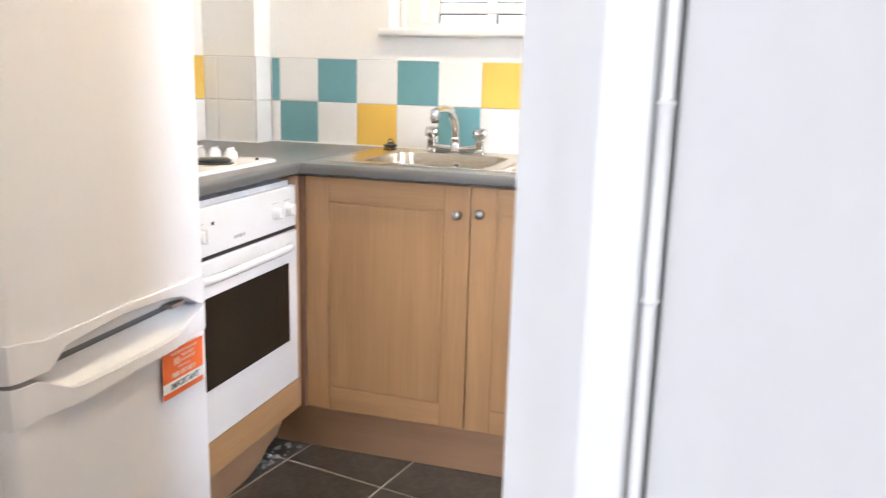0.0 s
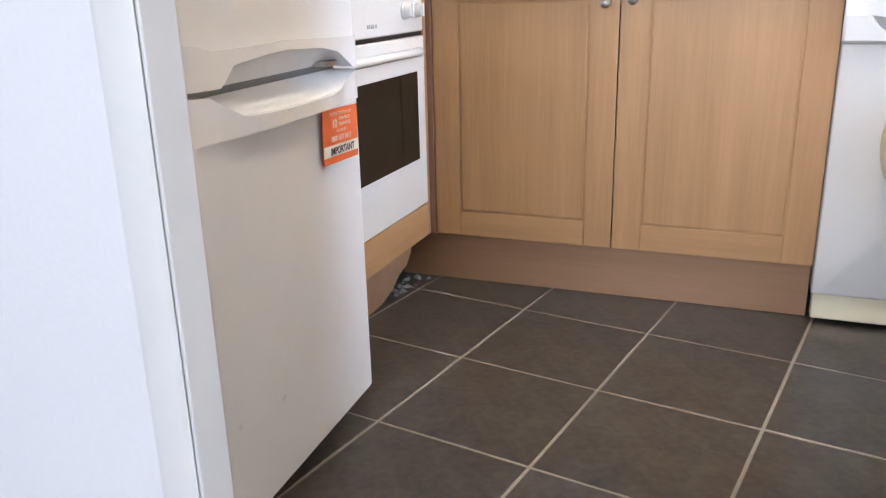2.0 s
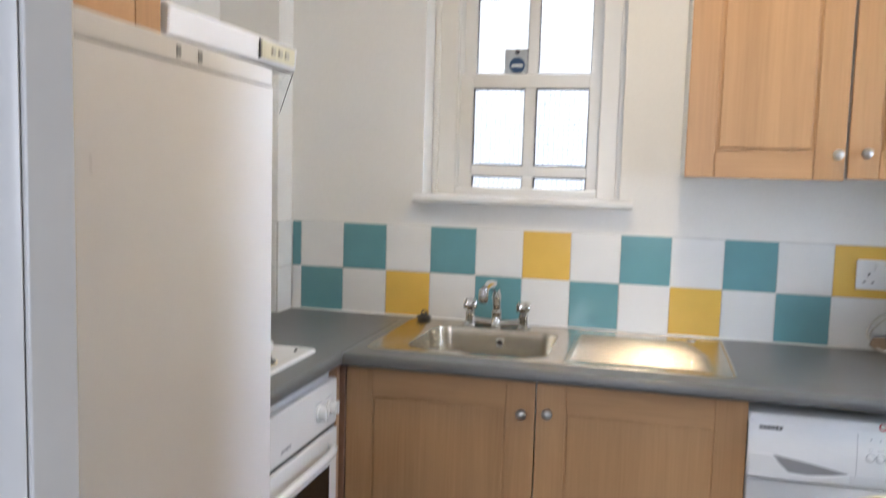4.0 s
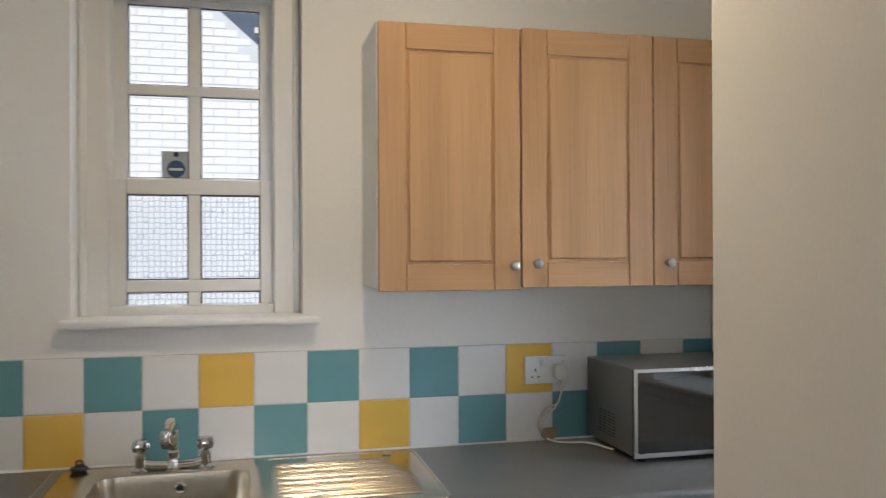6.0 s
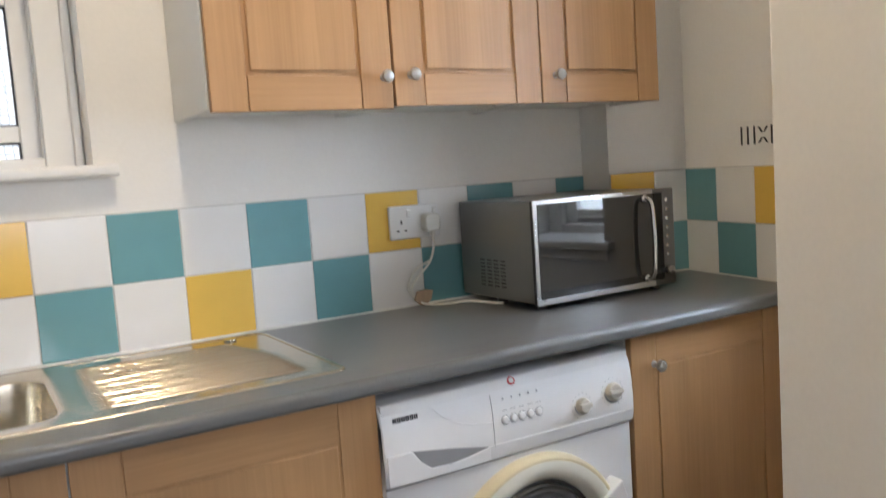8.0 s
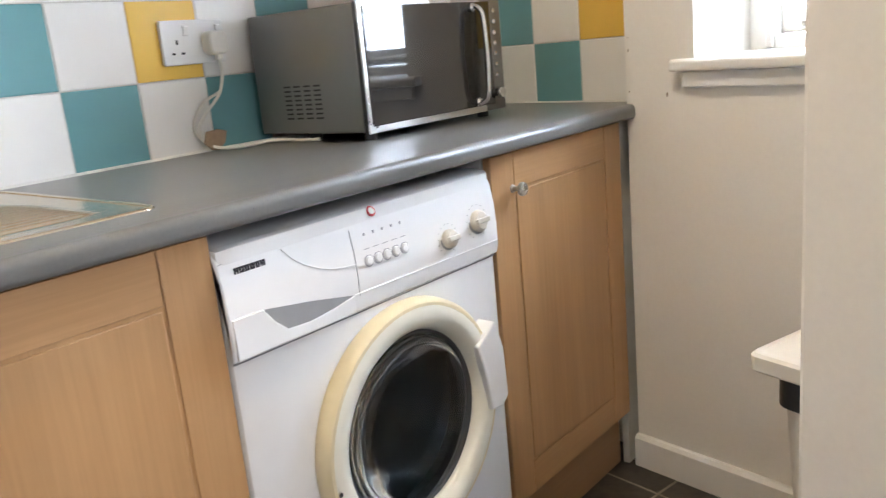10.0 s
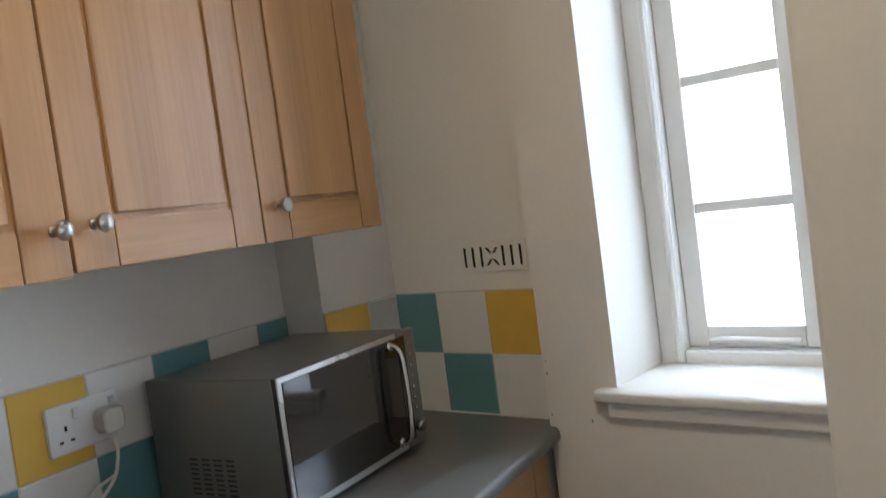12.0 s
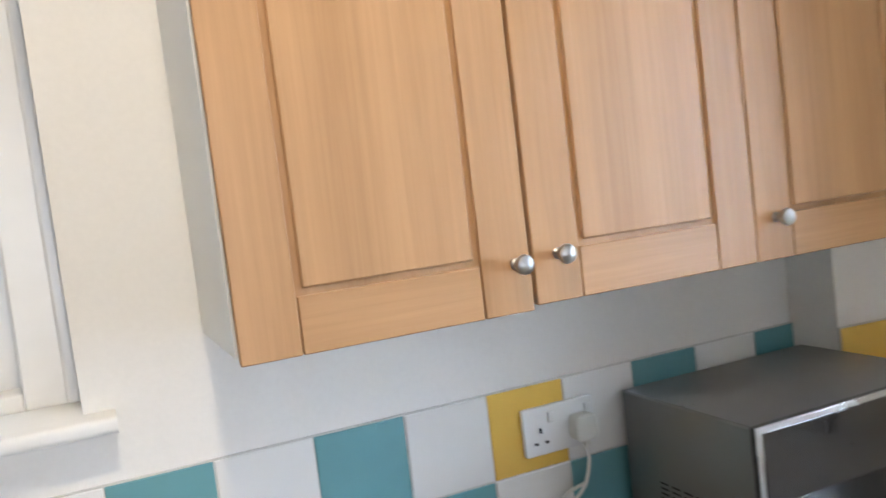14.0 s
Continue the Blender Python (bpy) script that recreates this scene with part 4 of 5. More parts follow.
def washing_machine():
    w = thing("washing_machine", (1.297, 3.27, 0), label="white front-loading washing machine with a yellowed cream door ring", category="washing machine")
    x0, x1, yf, yb = 0.9965, 1.592, 3.010, 3.56
    cx, cz = 1.318, 0.468
    n = 48
    bm = box(x0, x1, yf + 0.03, yb, 0.075, 0.846)
    bm.faces.ensure_lookup_table()
    bmesh.ops.delete(bm, geom=[f for f in bm.faces if f.calc_center_median().y < yf + 0.031], context="FACES_ONLY")
    ang = [2 * math.pi * i / n for i in range(n)]

    def edge_of(a, i):
        c, q = math.cos(a), math.sin(a)
        k = min((((x1 - i) if c > 0 else (x0 + i)) - cx) / c if abs(c) > 1e-6 else 9, (((0.846 - i) if q > 0 else (0.075 + i)) - cz) / q if abs(q) > 1e-6 else 9)
        return cx + k * c, cz + k * q

    corners = [math.atan2(zz - cz, xx - cx) % (2 * math.pi) for xx in (x0, x1) for zz in (0.075, 0.846)]
    ang = sorted(set(ang + corners))
    loops = [[(*edge_of(a, i)[:1], y, edge_of(a, i)[1]) for a in ang] for i, y in ((0.0, yf + 0.03), (0.0, yf + 0.014), (0.003, yf + 0.007), (0.010, yf + 0.004))]
    loops += [[(cx + r * math.cos(a), y, cz + r * math.sin(a)) for a in ang] for r, y in ((0.160, yf + 0.004), (0.158, yf + 0.08))]
    loft(loops, bm, False, False)
    bmesh.ops.remove_doubles(bm, verts=bm.verts, dist=1e-5)
    part("body", bm, APPL, w)
    part("drum", turned([(0.155, -0.0), (0.155, 0.30), (0.0, 0.31)], 40, pose(cx, yf + 0.085, cz, -90, 0, 0)), DRUM, w)
    prof = [(yf + 0.10, 0.848), (yf + 0.036, 0.850), (yf + 0.017, 0.845), (yf + 0.004, 0.824), (yf - 0.003, 0.787), (yf - 0.006, 0.745), (yf - 0.006, 0.710), (yf - 0.002, 0.694), (yf + 0.0035, 0.690), (yf + 0.0035, 0.80)]
    part("control_panel", prism(prof, x0 - 0.002, x1 + 0.001, plane="yz"), APPL, w, bevel=0.005)

    def face(z):
        """The panel's front at a height."""
        pts = [(0.846, yf + 0.017), (0.824, yf + 0.004), (0.787, yf - 0.003), (0.745, yf - 0.006), (0.70, yf - 0.006)]
        for (za, ya), (zb, yb2) in zip(pts, pts[1:]):
            if z >= zb:
                return ya + (yb2 - ya) * (za - z) / (za - zb)
        return yf - 0.006

    dr = part("detergent_drawer", prism([(x0 + 0.003, 0.7520), (x0 + 0.053, 0.7525), (x0 + 0.070, 0.7300), (x0 + 0.091, 0.7125), (x0 + 0.132, 0.7100), (x0 + 0.180, 0.7145), (x0 + 0.222, 0.7220), (x0 + 0.222, 0.6950), (x0 + 0.003, 0.6950)], yf - 0.0082, yf - 0.004, plane="xz"), APPL, w, bevel=0.0016)
    # no hollow here: the recess's shade is a grey plate on the panel
    part("drawer_grip_shade", prism([(x0 + 0.055, 0.7515), (x0 + 0.071, 0.7300), (x0 + 0.091, 0.7130), (x0 + 0.132, 0.7105), (x0 + 0.180, 0.7150), (x0 + 0.220, 0.7220), (x0 + 0.140, 0.7380)], yf - 0.0068, yf - 0.0050, plane="xz"), SHADOWPL, dr, "flat grey plate coloured as the shade in the finger recess", smooth=False)
    part("lower_lip", tube(smooth_line([(x0 + 0.222, yf - 0.0062, 0.7215), (x0 + 0.33, yf - 0.0062, 0.7200), (x0 + 0.46, yf - 0.0062, 0.7190), (x1 - 0.002, yf - 0.0062, 0.7180)], 4), 0.0014, 6), APPL, w)
    part("upper_groove", tube([(x0 + 0.002, face(0.826) - 0.0001, 0.826), (x0 + 0.120, face(0.826) - 0.0001, 0.826)], 0.0005, 6), GREYPL, w)
    part("drawer_line", tube(smooth_line([(x0 + 0.105, face(0.822) - 0.0005, 0.822), (x0 + 0.128, face(0.798) - 0.0005, 0.798), (x0 + 0.165, face(0.779) - 0.0005, 0.779), (x0 + 0.20, face(0.770) - 0.0005, 0.770), (x0 + 0.238, face(0.766) - 0.0005, 0.766)], 4), 0.0008, 6), APPL, w)
    for i in range(6):
        wd = 0.0066
        xx = x0 + 0.023 + 0.0088 * i
        bm = box(xx, xx + wd * 0.34, face(0.813) - 0.0018, face(0.813) + 0.004, 0.8085, 0.8170)
        box(xx + wd * 0.66, xx + wd, face(0.813) - 0.0018, face(0.813) + 0.004, 0.8085, 0.8170, bm)
        for za in ((0.8118,) if i in (0, 5) else (0.8087, 0.8150)):
            box(xx + wd * 0.34, xx + wd * 0.66, face(0.813) - 0.0018, face(0.813) + 0.004, za, za + 0.0020, bm)
        part("maker_letter", bm, INK, w, smooth=False)
    part("maker_roundel", turned([(0.0085, 0), (0.0085, 0.003), (0.0, 0.003)], 20, pose(x0 + 0.286, face(0.835) - 0.0050, 0.836, 58, 0, 0)), RED, w, smooth=False)
    part("roundel_centre", turned([(0.0056, 0), (0.0056, 0.0038), (0.0, 0.0038)], 16, pose(x0 + 0.286, face(0.835) - 0.0050, 0.836, 58, 0, 0)), STICKW, w, smooth=False)
    for i in range(5):
        xx = x0 + 0.262 + 0.0205 * i
        part("button", turned([(0.008, 0), (0.008, 0.003), (0.006, 0.005), (0.0, 0.0055)], 16, pose(xx, face(0.765) + 0.001, 0.765, 82, 0, 0)), APPL, w)
        part("button_ring", turned([(0.0098, 0), (0.0098, 0.0016), (0.0, 0.0017)], 18, pose(xx, face(0.765) + 0.001, 0.765, 82, 0, 0)), GREYINK, w, smooth=False)
        part("button_mark", box(xx - 0.006, xx + 0.006, face(0.784) - 0.0008, face(0.784) + 0.002, 0.7835, 0.7845), GREYINK, w, smooth=False)
        part("indicator", box(xx - 0.0015, xx + 0.0015, face(0.806) - 0.001, face(0.806) + 0.002, 0.804, 0.808), GREYINK, w, smooth=False)
    for xx, z, r in ((x0 + 0.453, 0.753, 0.018), (x0 + 0.538, 0.765, 0.0215)):
        k = pose(xx, face(z) + 0.001, z, 80, 0, 0)
        kn = part("programme_knob", turned([(r * 0.9, 0), (r * 0.9, 0.004), (r * 0.93, 0.006), (r * 0.86, 0.011), (r * 0.7, 0.014), (0, 0.0145)], 24, k), KNOBPL, w, "greyish cream programme knob")
        # contact shade round the knob, painted as a flat grey disc
        part("knob_shadow_ring", turned([(r * 1.08, 0), (r * 1.08, 0.0012), (0, 0.0013)], 24, k), GREYINK, kn, "grey ring painted as the contact shade under the knob")
        part("grip", box(-r * 0.82, r * 0.82, -0.0045, 0.0045, 0.012, 0.019), KNOBPL, kn, m=k, bevel=0.0015)
        bm = bmesh.new()
        for q in range(14):
            a = radians(-150 + 300 * q / 13)
            px, pz = xx + math.sin(a) * (r + 0.008), z + math.cos(a) * (r + 0.008)
            box(px - 0.0008, px + 0.0008, face(pz) - 0.0006, face(pz) + 0.002, pz - 0.0008, pz + 0.0008, bm)
        part("dial_marks", bm, GREYINK, w, smooth=False)
    part("panel_seam", tube([(x0 + 0.234, face(z) - 0.0002, z) for z in (0.818, 0.80, 0.787, 0.765, 0.745, 0.718)], 0.0006, 6), GREYPL, w)
    part("crease", box(x0 + 0.002, x1 - 0.002, yf + 0.0028, yf + 0.006, 0.6875, 0.6895), GREYPL, w, smooth=False)
    D = pose(cx, yf + 0.004, cz, 90, 0, 0)
    ring = [(0.158, -0.004), (0.200, -0.002), (0.2005, 0.0300), (0.190, 0.0335), (0.172, 0.030), (0.163, 0.022), (0.158, 0.006)]
    rim = [(0.2008, -0.002), (0.211, 0.0), (0.214, 0.006), (0.212, 0.022), (0.206, 0.0295), (0.2008, 0.0302)]
    loops = [[(r * math.cos(2 * math.pi * i / 64), r * math.sin(2 * math.pi * i / 64), z) for i in range(64)] for r, z in ring]
    rg = part("door_ring", loft(loops + [loops[0]], None, False, False), RINGFACE, w, "pale cream plastic door ring", m=D)
    loops = [[(r * math.cos(2 * math.pi * i / 64), r * math.sin(2 * math.pi * i / 64), z) for i in range(64)] for r, z in rim]
    part("outer_rim", loft(loops + [loops[0]], None, False, False), RIMEDGE, rg, "yellowed outer rim", m=D)
    part("door_glass", turned([(0.1485, 0.006), (0.143, -0.004), (0.124, -0.018), (0.105, -0.032), (0.080, -0.042), (0.040, -0.049), (0, -0.051)], 48, D), DOORGLASS, rg, "bowl-shaped door glass")
    part("inner_ring", loft([[(r * math.cos(2 * math.pi * i / 48), r * math.sin(2 * math.pi * i / 48), z) for i in range(48)] for r, z in ((0.1575, 0.010), (0.1555, 0.012), (0.151, 0.009), (0.149, -0.012), (0.1575, -0.012))] + [[(0.1575 * math.cos(2 * math.pi * i / 48), 0.1575 * math.sin(2 * math.pi * i / 48), 0.010) for i in range(48)]], None, False, False), mat("dark_grey_plastic", (0.06, 0.063, 0.066), 0.45, vary=0.1, scale=30), rg, m=D)
    part("rubber_seal", loft([[(r * math.cos(2 * math.pi * i / 40), r * math.sin(2 * math.pi * i / 40), z) for i in range(40)] for r, z in ((0.157, -0.005), (0.138, -0.02), (0.135, -0.05), (0.157, -0.06))], None, False, False), RUBBER, w, m=D)
    hx = [(cx + 0.150, cz + 0.085), (cx + 0.168, cz + 0.095), (cx + 0.205, cz + 0.118), (cx + 0.224, cz + 0.060), (cx + 0.229, cz - 0.035), (cx + 0.210, cz - 0.05), (cx + 0.176, cz - 0.045), (cx + 0.168, cz + 0.02)]
    part("door_catch", prism(hx, yf - 0.037, yf + 0.003, plane="xz"), APPL, rg, "white finger catch set in the ring", bevel=0.003)
    part("kick_plate", prism([(yf + 0.004, 0.012), (yf + 0.012, 0.078), (yf + 0.05, 0.078), (yf + 0.05, 0.012)], x0 + 0.004, x1 - 0.004, plane="yz"), CREAM, w, "yellowed cream kick plate", bevel=0.003)
    for a in (x0 + 0.05, x1 - 0.05):
        for b in (yf + 0.06, yb - 0.06):
            part("foot", turned([(0.018, 0), (0.018, 0.01), (0.01, 0.012), (0.01, 0.08)], 10, pose(a, b, 0)), BLACK, w)
    part("rust_spot", turned([(0.004, 0), (0.0035, 0.001), (0, 0.0012)], 8, D @ pose(-0.197, -0.025, 0.034)), RUBBER, w, smooth=False)


washing_machine()


def microwave():
    w = thing("microwave_oven", (1.755, 3.35, 0.905), label="grey steel microwave with mirrored dark door and chrome handle", category="microwave")
    x0, x1, yf, yb, z0, z1 = 1.531, 1.986, 3.240, 3.470, 0.918, 1.168
    part("body", box(x0 + 0.004, x1 - 0.002, yf + 0.016, yb + 0.10, z0 + 0.004, z1 - 0.002), MWBODY, w, bevel=0.004)
    dx = x1 - 0.072
    d = part("door", box(x0 + 0.001, dx, yf + 0.002, yf + 0.0065, z0 + 0.002, z1), MWTRIM, w, bevel=0.002)
    part("door_core", box(x0 + 0.002, dx, yf + 0.0068, yf + 0.0155, z0 + 0.003, z1 - 0.001), BLACK, d, smooth=False)
    part("door_glass", box(x0 + 0.012, dx, yf, yf + 0.004, z0 + 0.016, z1 - 0.010), MWGLASS, d, bevel=0.001)
    hx = dx - 0.034
    part("door_handle", tube(smooth_line([(hx, yf + 0.002, z1 - 0.022), (hx, yf - 0.014, z1 - 0.022), (hx, yf - 0.027, z1 - 0.036), (hx, yf - 0.031, z1 - 0.07), (hx, yf - 0.033, (z0 + z1) / 2), (hx, yf - 0.031, z0 + 0.07), (hx, yf - 0.027, z0 + 0.038), (hx, yf - 0.014, z0 + 0.026), (hx, yf + 0.002, z0 + 0.026)], 5), 0.0056, 12), CHROME, d, "chrome bow handle")
    for z in (z1 - 0.022, z0 + 0.026):
        part("handle_boss", turned([(0.010, 0), (0.010, 0.005), (0.0065, 0.009), (0, 0.0095)], 16, pose(hx, yf + 0.0005, z, 90, 0, 0)), CHROME, d)
    pn = part("control_panel", box(dx + 0.001, x1, yf + 0.001, yf + 0.0155, z0 + 0.002, z1), MWBODY, w, bevel=0.003)
    for i in range(7):
        z = z1 - 0.030 - 0.0235 * i
        part("button", turned([(0.005, 0), (0.005, 0.003), (0.003, 0.004), (0, 0.0042)], 12, pose(x1 - 0.030, yf + 0.001, z, 90, 0, 0)), CHROME, pn)
    part("dial", turned([(0.013, 0), (0.013, 0.012), (0.011, 0.016), (0, 0.0165)], 20, pose(x1 - 0.030, yf + 0.001, z0 + 0.040, 90, 0, 0)), CHROME, pn, "chrome dial")
    part("display", box(dx + 0.0015, x1 - 0.042, yf, yf + 0.002, z0 + 0.016, z1 - 0.010), MWGLASS, pn, smooth=False)
    for r in range(8):
        for c in range(4):
            y = yf + 0.130 + 0.030 * c
            z = z0 + 0.034 + 0.0092 * r
            part("vent_slot", box(x0 + 0.0034, x0 + 0.0045, y, y + 0.020, z, z + 0.0035), BLACK, w, smooth=False)
    for a in (x0 + 0.04, x1 - 0.04):
        for b in (yf + 0.04, yb - 0.03):
            part("foot", turned([(0.014, 0.9052), (0.014, 0.912), (0.012, z0 + 0.005)], 10, pose(a, b, 0)), BLACK, w)


microwave()

# ---- sink, taps and small things ----


def sink():
    s = thing("sink", (0.49, 3.32, 0.905), label="stainless steel inset sink with a bowl and ribbed drainer", category="sink")
    z = 0.9075
    n = 6
    mid = 0.548
    outer = rrect(SX0 + 0.008, mid, SY0 + 0.008, SY1 - 0.008, 0.004, n)
    hole = rrect(BX0, BX1, BY0, BY1, 0.055, n)
    loops = [[(x, y, z) for x, y in outer], [(x, y, z) for x, y in rrect(BX0 - 0.008, BX1 + 0.008, BY0 - 0.008, BY1 + 0.008, 0.06, n)], [(x, y, z - 0.003) for x, y in hole]]
    for inset, dz, r in ((0.003, -0.03, 0.055), (0.008, -0.10, 0.055), (0.018, -0.130, 0.055), (0.045, -0.146, 0.05), (0.10, -0.149, 0.04)):
        loops.append([(x, y, z + dz) for x, y in rrect(BX0 + inset, BX1 - inset, BY0 + inset, BY1 - inset, r, n)])
    part("bowl", loft(loops), STEEL, s)
    rim = [[(x, y, zz) for x, y in rrect(SX0 + i, SX1 - i, SY0 + i, SY1 - i, 0.030 - i * 0.5, 8)] for i, zz in ((0.0, 0.9052), (0.0005, 0.9068), (0.0025, 0.9084), (0.006, 0.9084), (0.0085, 0.9072), (0.0085, 0.9052))]
    part("rim", loft(rim + [rim[0]], None, False, False), STEEL, s)
    bm = bmesh.new()
    nx, ny = 40, 300
    vx = [mid + (SX1 - 0.008 - mid) * i / nx for i in range(nx + 1)]
    vy = [SY0 + 0.008 + (SY1 - SY0 - 0.016) * j / ny for j in range(ny + 1)]
    rows = []
    for x in vx:
        row = []
        for y in vy:
            ex = min(1, max(0, (x - mid - 0.005) / 0.02)) * min(1, max(0, (SX1 - 0.055 - 0.25 * max(0, y - 3.32) - x) / 0.02))
            ey = min(1, max(0, (y - SY0 - 0.045) / 0.015)) * min(1, max(0, (SY1 - 0.06 - y) / 0.015))
            w = max(0.0, math.cos(2 * math.pi * (y - SY0 - 0.045) / 0.0225)) ** 0.8
            row.append(bm.verts.new((x, y, z - 0.0012 + ex * ey * (0.0044 * w - 0.0010))))
        rows.append(row)
    for a, b in zip(rows, rows[1:]):
        for j in range(ny):
            bm.faces.new((a[j], b[j], b[j + 1], a[j + 1]))
    part("drainer", bm, STEEL, s)
    part("waste", turned([(0.036, 0.0), (0.034, 0.003), (0.026, 0.001), (0.0, 0.0005)], 24, pose((BX0 + BX1) / 2, (BY0 + BY1) / 2, z - 0.1488)), CHROME, s)
    ov = pose((BX0 + BX1) / 2 + 0.012, BY1 - 0.0045, z - 0.042, 90, 0, 0)
    o = part("overflow", turned([(0.015, -0.003), (0.015, 0.003), (0.012, 0.005), (0.009, 0.003), (0, 0.002)], 20, ov), CHROME, s)
    part("overflow_hole", turned([(0.007, 0.0), (0.007, 0.0042), (0, 0.0042)], 12, ov), BLACK, o)
    cap = part("tap_hole_cover", turned([(0.014, 0), (0.014, 0.003), (0.010, 0.005), (0, 0.0055)], 20, pose(0.885, 3.525, z)), CHROME, s)


sink()


def mixer_tap():
    t = thing("mixer_tap", (0.296, 3.508, 0.9075), label="chrome deck mixer tap with a swan spout and two heads", category="tap")
    cy = 3.508
    part("deck_bar", tube([(0.212, cy, 0.930), (0.24, cy, 0.922), (0.296, cy, 0.919), (0.352, cy, 0.922), (0.380, cy, 0.930)], 0.0125, 14), CHROME, t)
    for x in (0.212, 0.380):
        part("pillar", turned([(0.024, 0.9078), (0.024, 0.912), (0.016, 0.918), (0.0145, 0.945), (0.017, 0.950)], 22, pose(x, cy, 0)), CHROME, t)
        hd = [(0.010, 0.950), (0.012, 0.956), (0.021, 0.960), (0.0245, 0.972), (0.022, 0.985), (0.017, 0.991), (0.0, 0.993)]
        loops = [[((r if k % 2 else r * 0.86) * math.cos(math.pi * k / 8), (r if k % 2 else r * 0.86) * math.sin(math.pi * k / 8), z) for k in range(16)] for r, z in ((max(a, 1e-5), b) for a, b in hd)]
        part("tap_head", loft(loops, None, True, True), CHROME, t, m=pose(x, cy, 0))
    part("spout_base", turned([(0.022, 0.9078), (0.022, 0.914), (0.017, 0.920), (0.0155, 0.950), (0.017, 0.955), (0.014, 0.960)], 22, pose(0.296, cy, 0)), CHROME, t)
    line = smooth_line([(0.296, cy, 0.955), (0.296, cy - 0.004, 0.985), (0.297, cy - 0.022, 1.015), (0.298, cy - 0.060, 1.040), (0.299, cy - 0.115, 1.054), (0.299, cy - 0.175, 1.058), (0.299, cy - 0.225, 1.054)], 5)
    n = len(line) - 1
    part("spout", tube(line, [0.0115 + 0.0045 * math.sin(math.pi * min(1, i / n * 1.1)) for i in range(n + 1)], 14), CHROME, t)
    nz = part("nozzle", turned([(0.0125, 0.006), (0.0145, 0.009), (0.0145, 0.034), (0.012, 0.041), (0.0, 0.043)], 18, pose(0.299, cy - 0.236, 1.018)), CHROME, t)
    part("aerator", turned([(0.0112, 0.0), (0.0118, 0.0058), (0.0, 0.006)], 16, pose(0.299, cy - 0.236, 1.018)), BLACK, nz, "black aerator ring")


mixer_tap()
pg = thing("sink_plug", (0.052, 3.545, 0.91), label="black rubber sink plug lying on the rear sink rim", category="plug")
part("plug", turned([(0.020, 0.0102), (0.024, 0.016), (0.022, 0.021), (0.012, 0.023), (0.008, 0.029), (0.0, 0.030)], 18, pose(0.052, 3.535, 0.9)), BLACK, pg)
part("chain_loop", tube(smooth_line([(0.045, 3.535, 0.926), (0.046, 3.535, 0.936), (0.052, 3.535, 0.939), (0.060, 3.535, 0.935), (0.066, 3.53, 0.925), (0.080, 3.525, 0.916)], 3), 0.0022, 6), BLACK, pg)

so = thing("double_socket", (1.405, 3.59, 1.125), label="white double wall socket with rocker switches", category="socket")
part("plate", prism(rrect(1.333, 1.479, 1.082, 1.168, 0.005, 3), 3.580, 3.5895, plane="xz"), SOCKET, so, bevel=0.002)
for cx in (1.366, 1.442):
    for dx, dz, w, hh in ((0, 0.006, 0.002, 0.0045), (-0.011, -0.016, 0.0035, 0.002), (0.011, -0.016, 0.0035, 0.002)):
        part("socket_hole", box(cx + dx - w, cx + dx + w, 3.5785, 3.5805, 1.120 + dz - hh, 1.120 + dz + hh), BLACK, so, smooth=False)
    part("rocker_switch", prism([(3.577, 1.139), (3.574, 1.155), (3.5795, 1.158), (3.5795, 1.137)], cx + 0.016, cx + 0.027, plane="yz"), SOCKET, so, bevel=0.0008)
pl = thing("mains_plug", (1.452, 3.56, 1.11), label="white mains plug in the socket with its flex hanging", category="plug")
part("body", prism(rrect(1.421, 1.465, 1.097, 1.144, 0.012, 5), 3.548, 3.578, plane="xz"), CABLE, pl, bevel=0.004)
part("cord_grip", box(1.438, 1.450, 3.552, 3.566, 1.086, 1.100), CABLE, pl, bevel=0.003)
line = smooth_line([(1.444, 3.559, 1.088), (1.443, 3.555, 1.06), (1.425, 3.55, 1.02), (1.395, 3.56, 0.985), (1.378, 3.57, 0.955), (1.385, 3.565, 0.925), (1.41, 3.54, 0.9115), (1.45, 3.515, 0.9105), (1.49, 3.49, 0.915), (1.515, 3.46, 0.913), (1.531, 3.43, 0.9105), (1.545, 3.40, 0.9105)], 6)
part("flex", tube(line, 0.0033, 8), CABLE, pl)
line = smooth_line([(1.428, 3.556, 1.022), (1.398, 3.570, 1.005), (1.376, 3.576, 0.975), (1.372, 3.576, 0.950), (1.384, 3.572, 0.930), (1.40, 3.568, 0.918)], 6)
part("spare_loop", tube(line, 0.003, 8), CABLE, pl)
tg = thing("leather_tag", (1.40, 3.56, 0.906), label="tan cable tag lying against the tiles by the flex", category="tag")
part("tag", prism([(1.375, 0.925), (1.392, 0.910), (1.408, 0.907), (1.425, 0.922), (1.432, 0.944), (1.412, 0.950), (1.384, 0.948)], 3.553, 3.560, plane="xz"), BRASSY, tg, bevel=0.002)

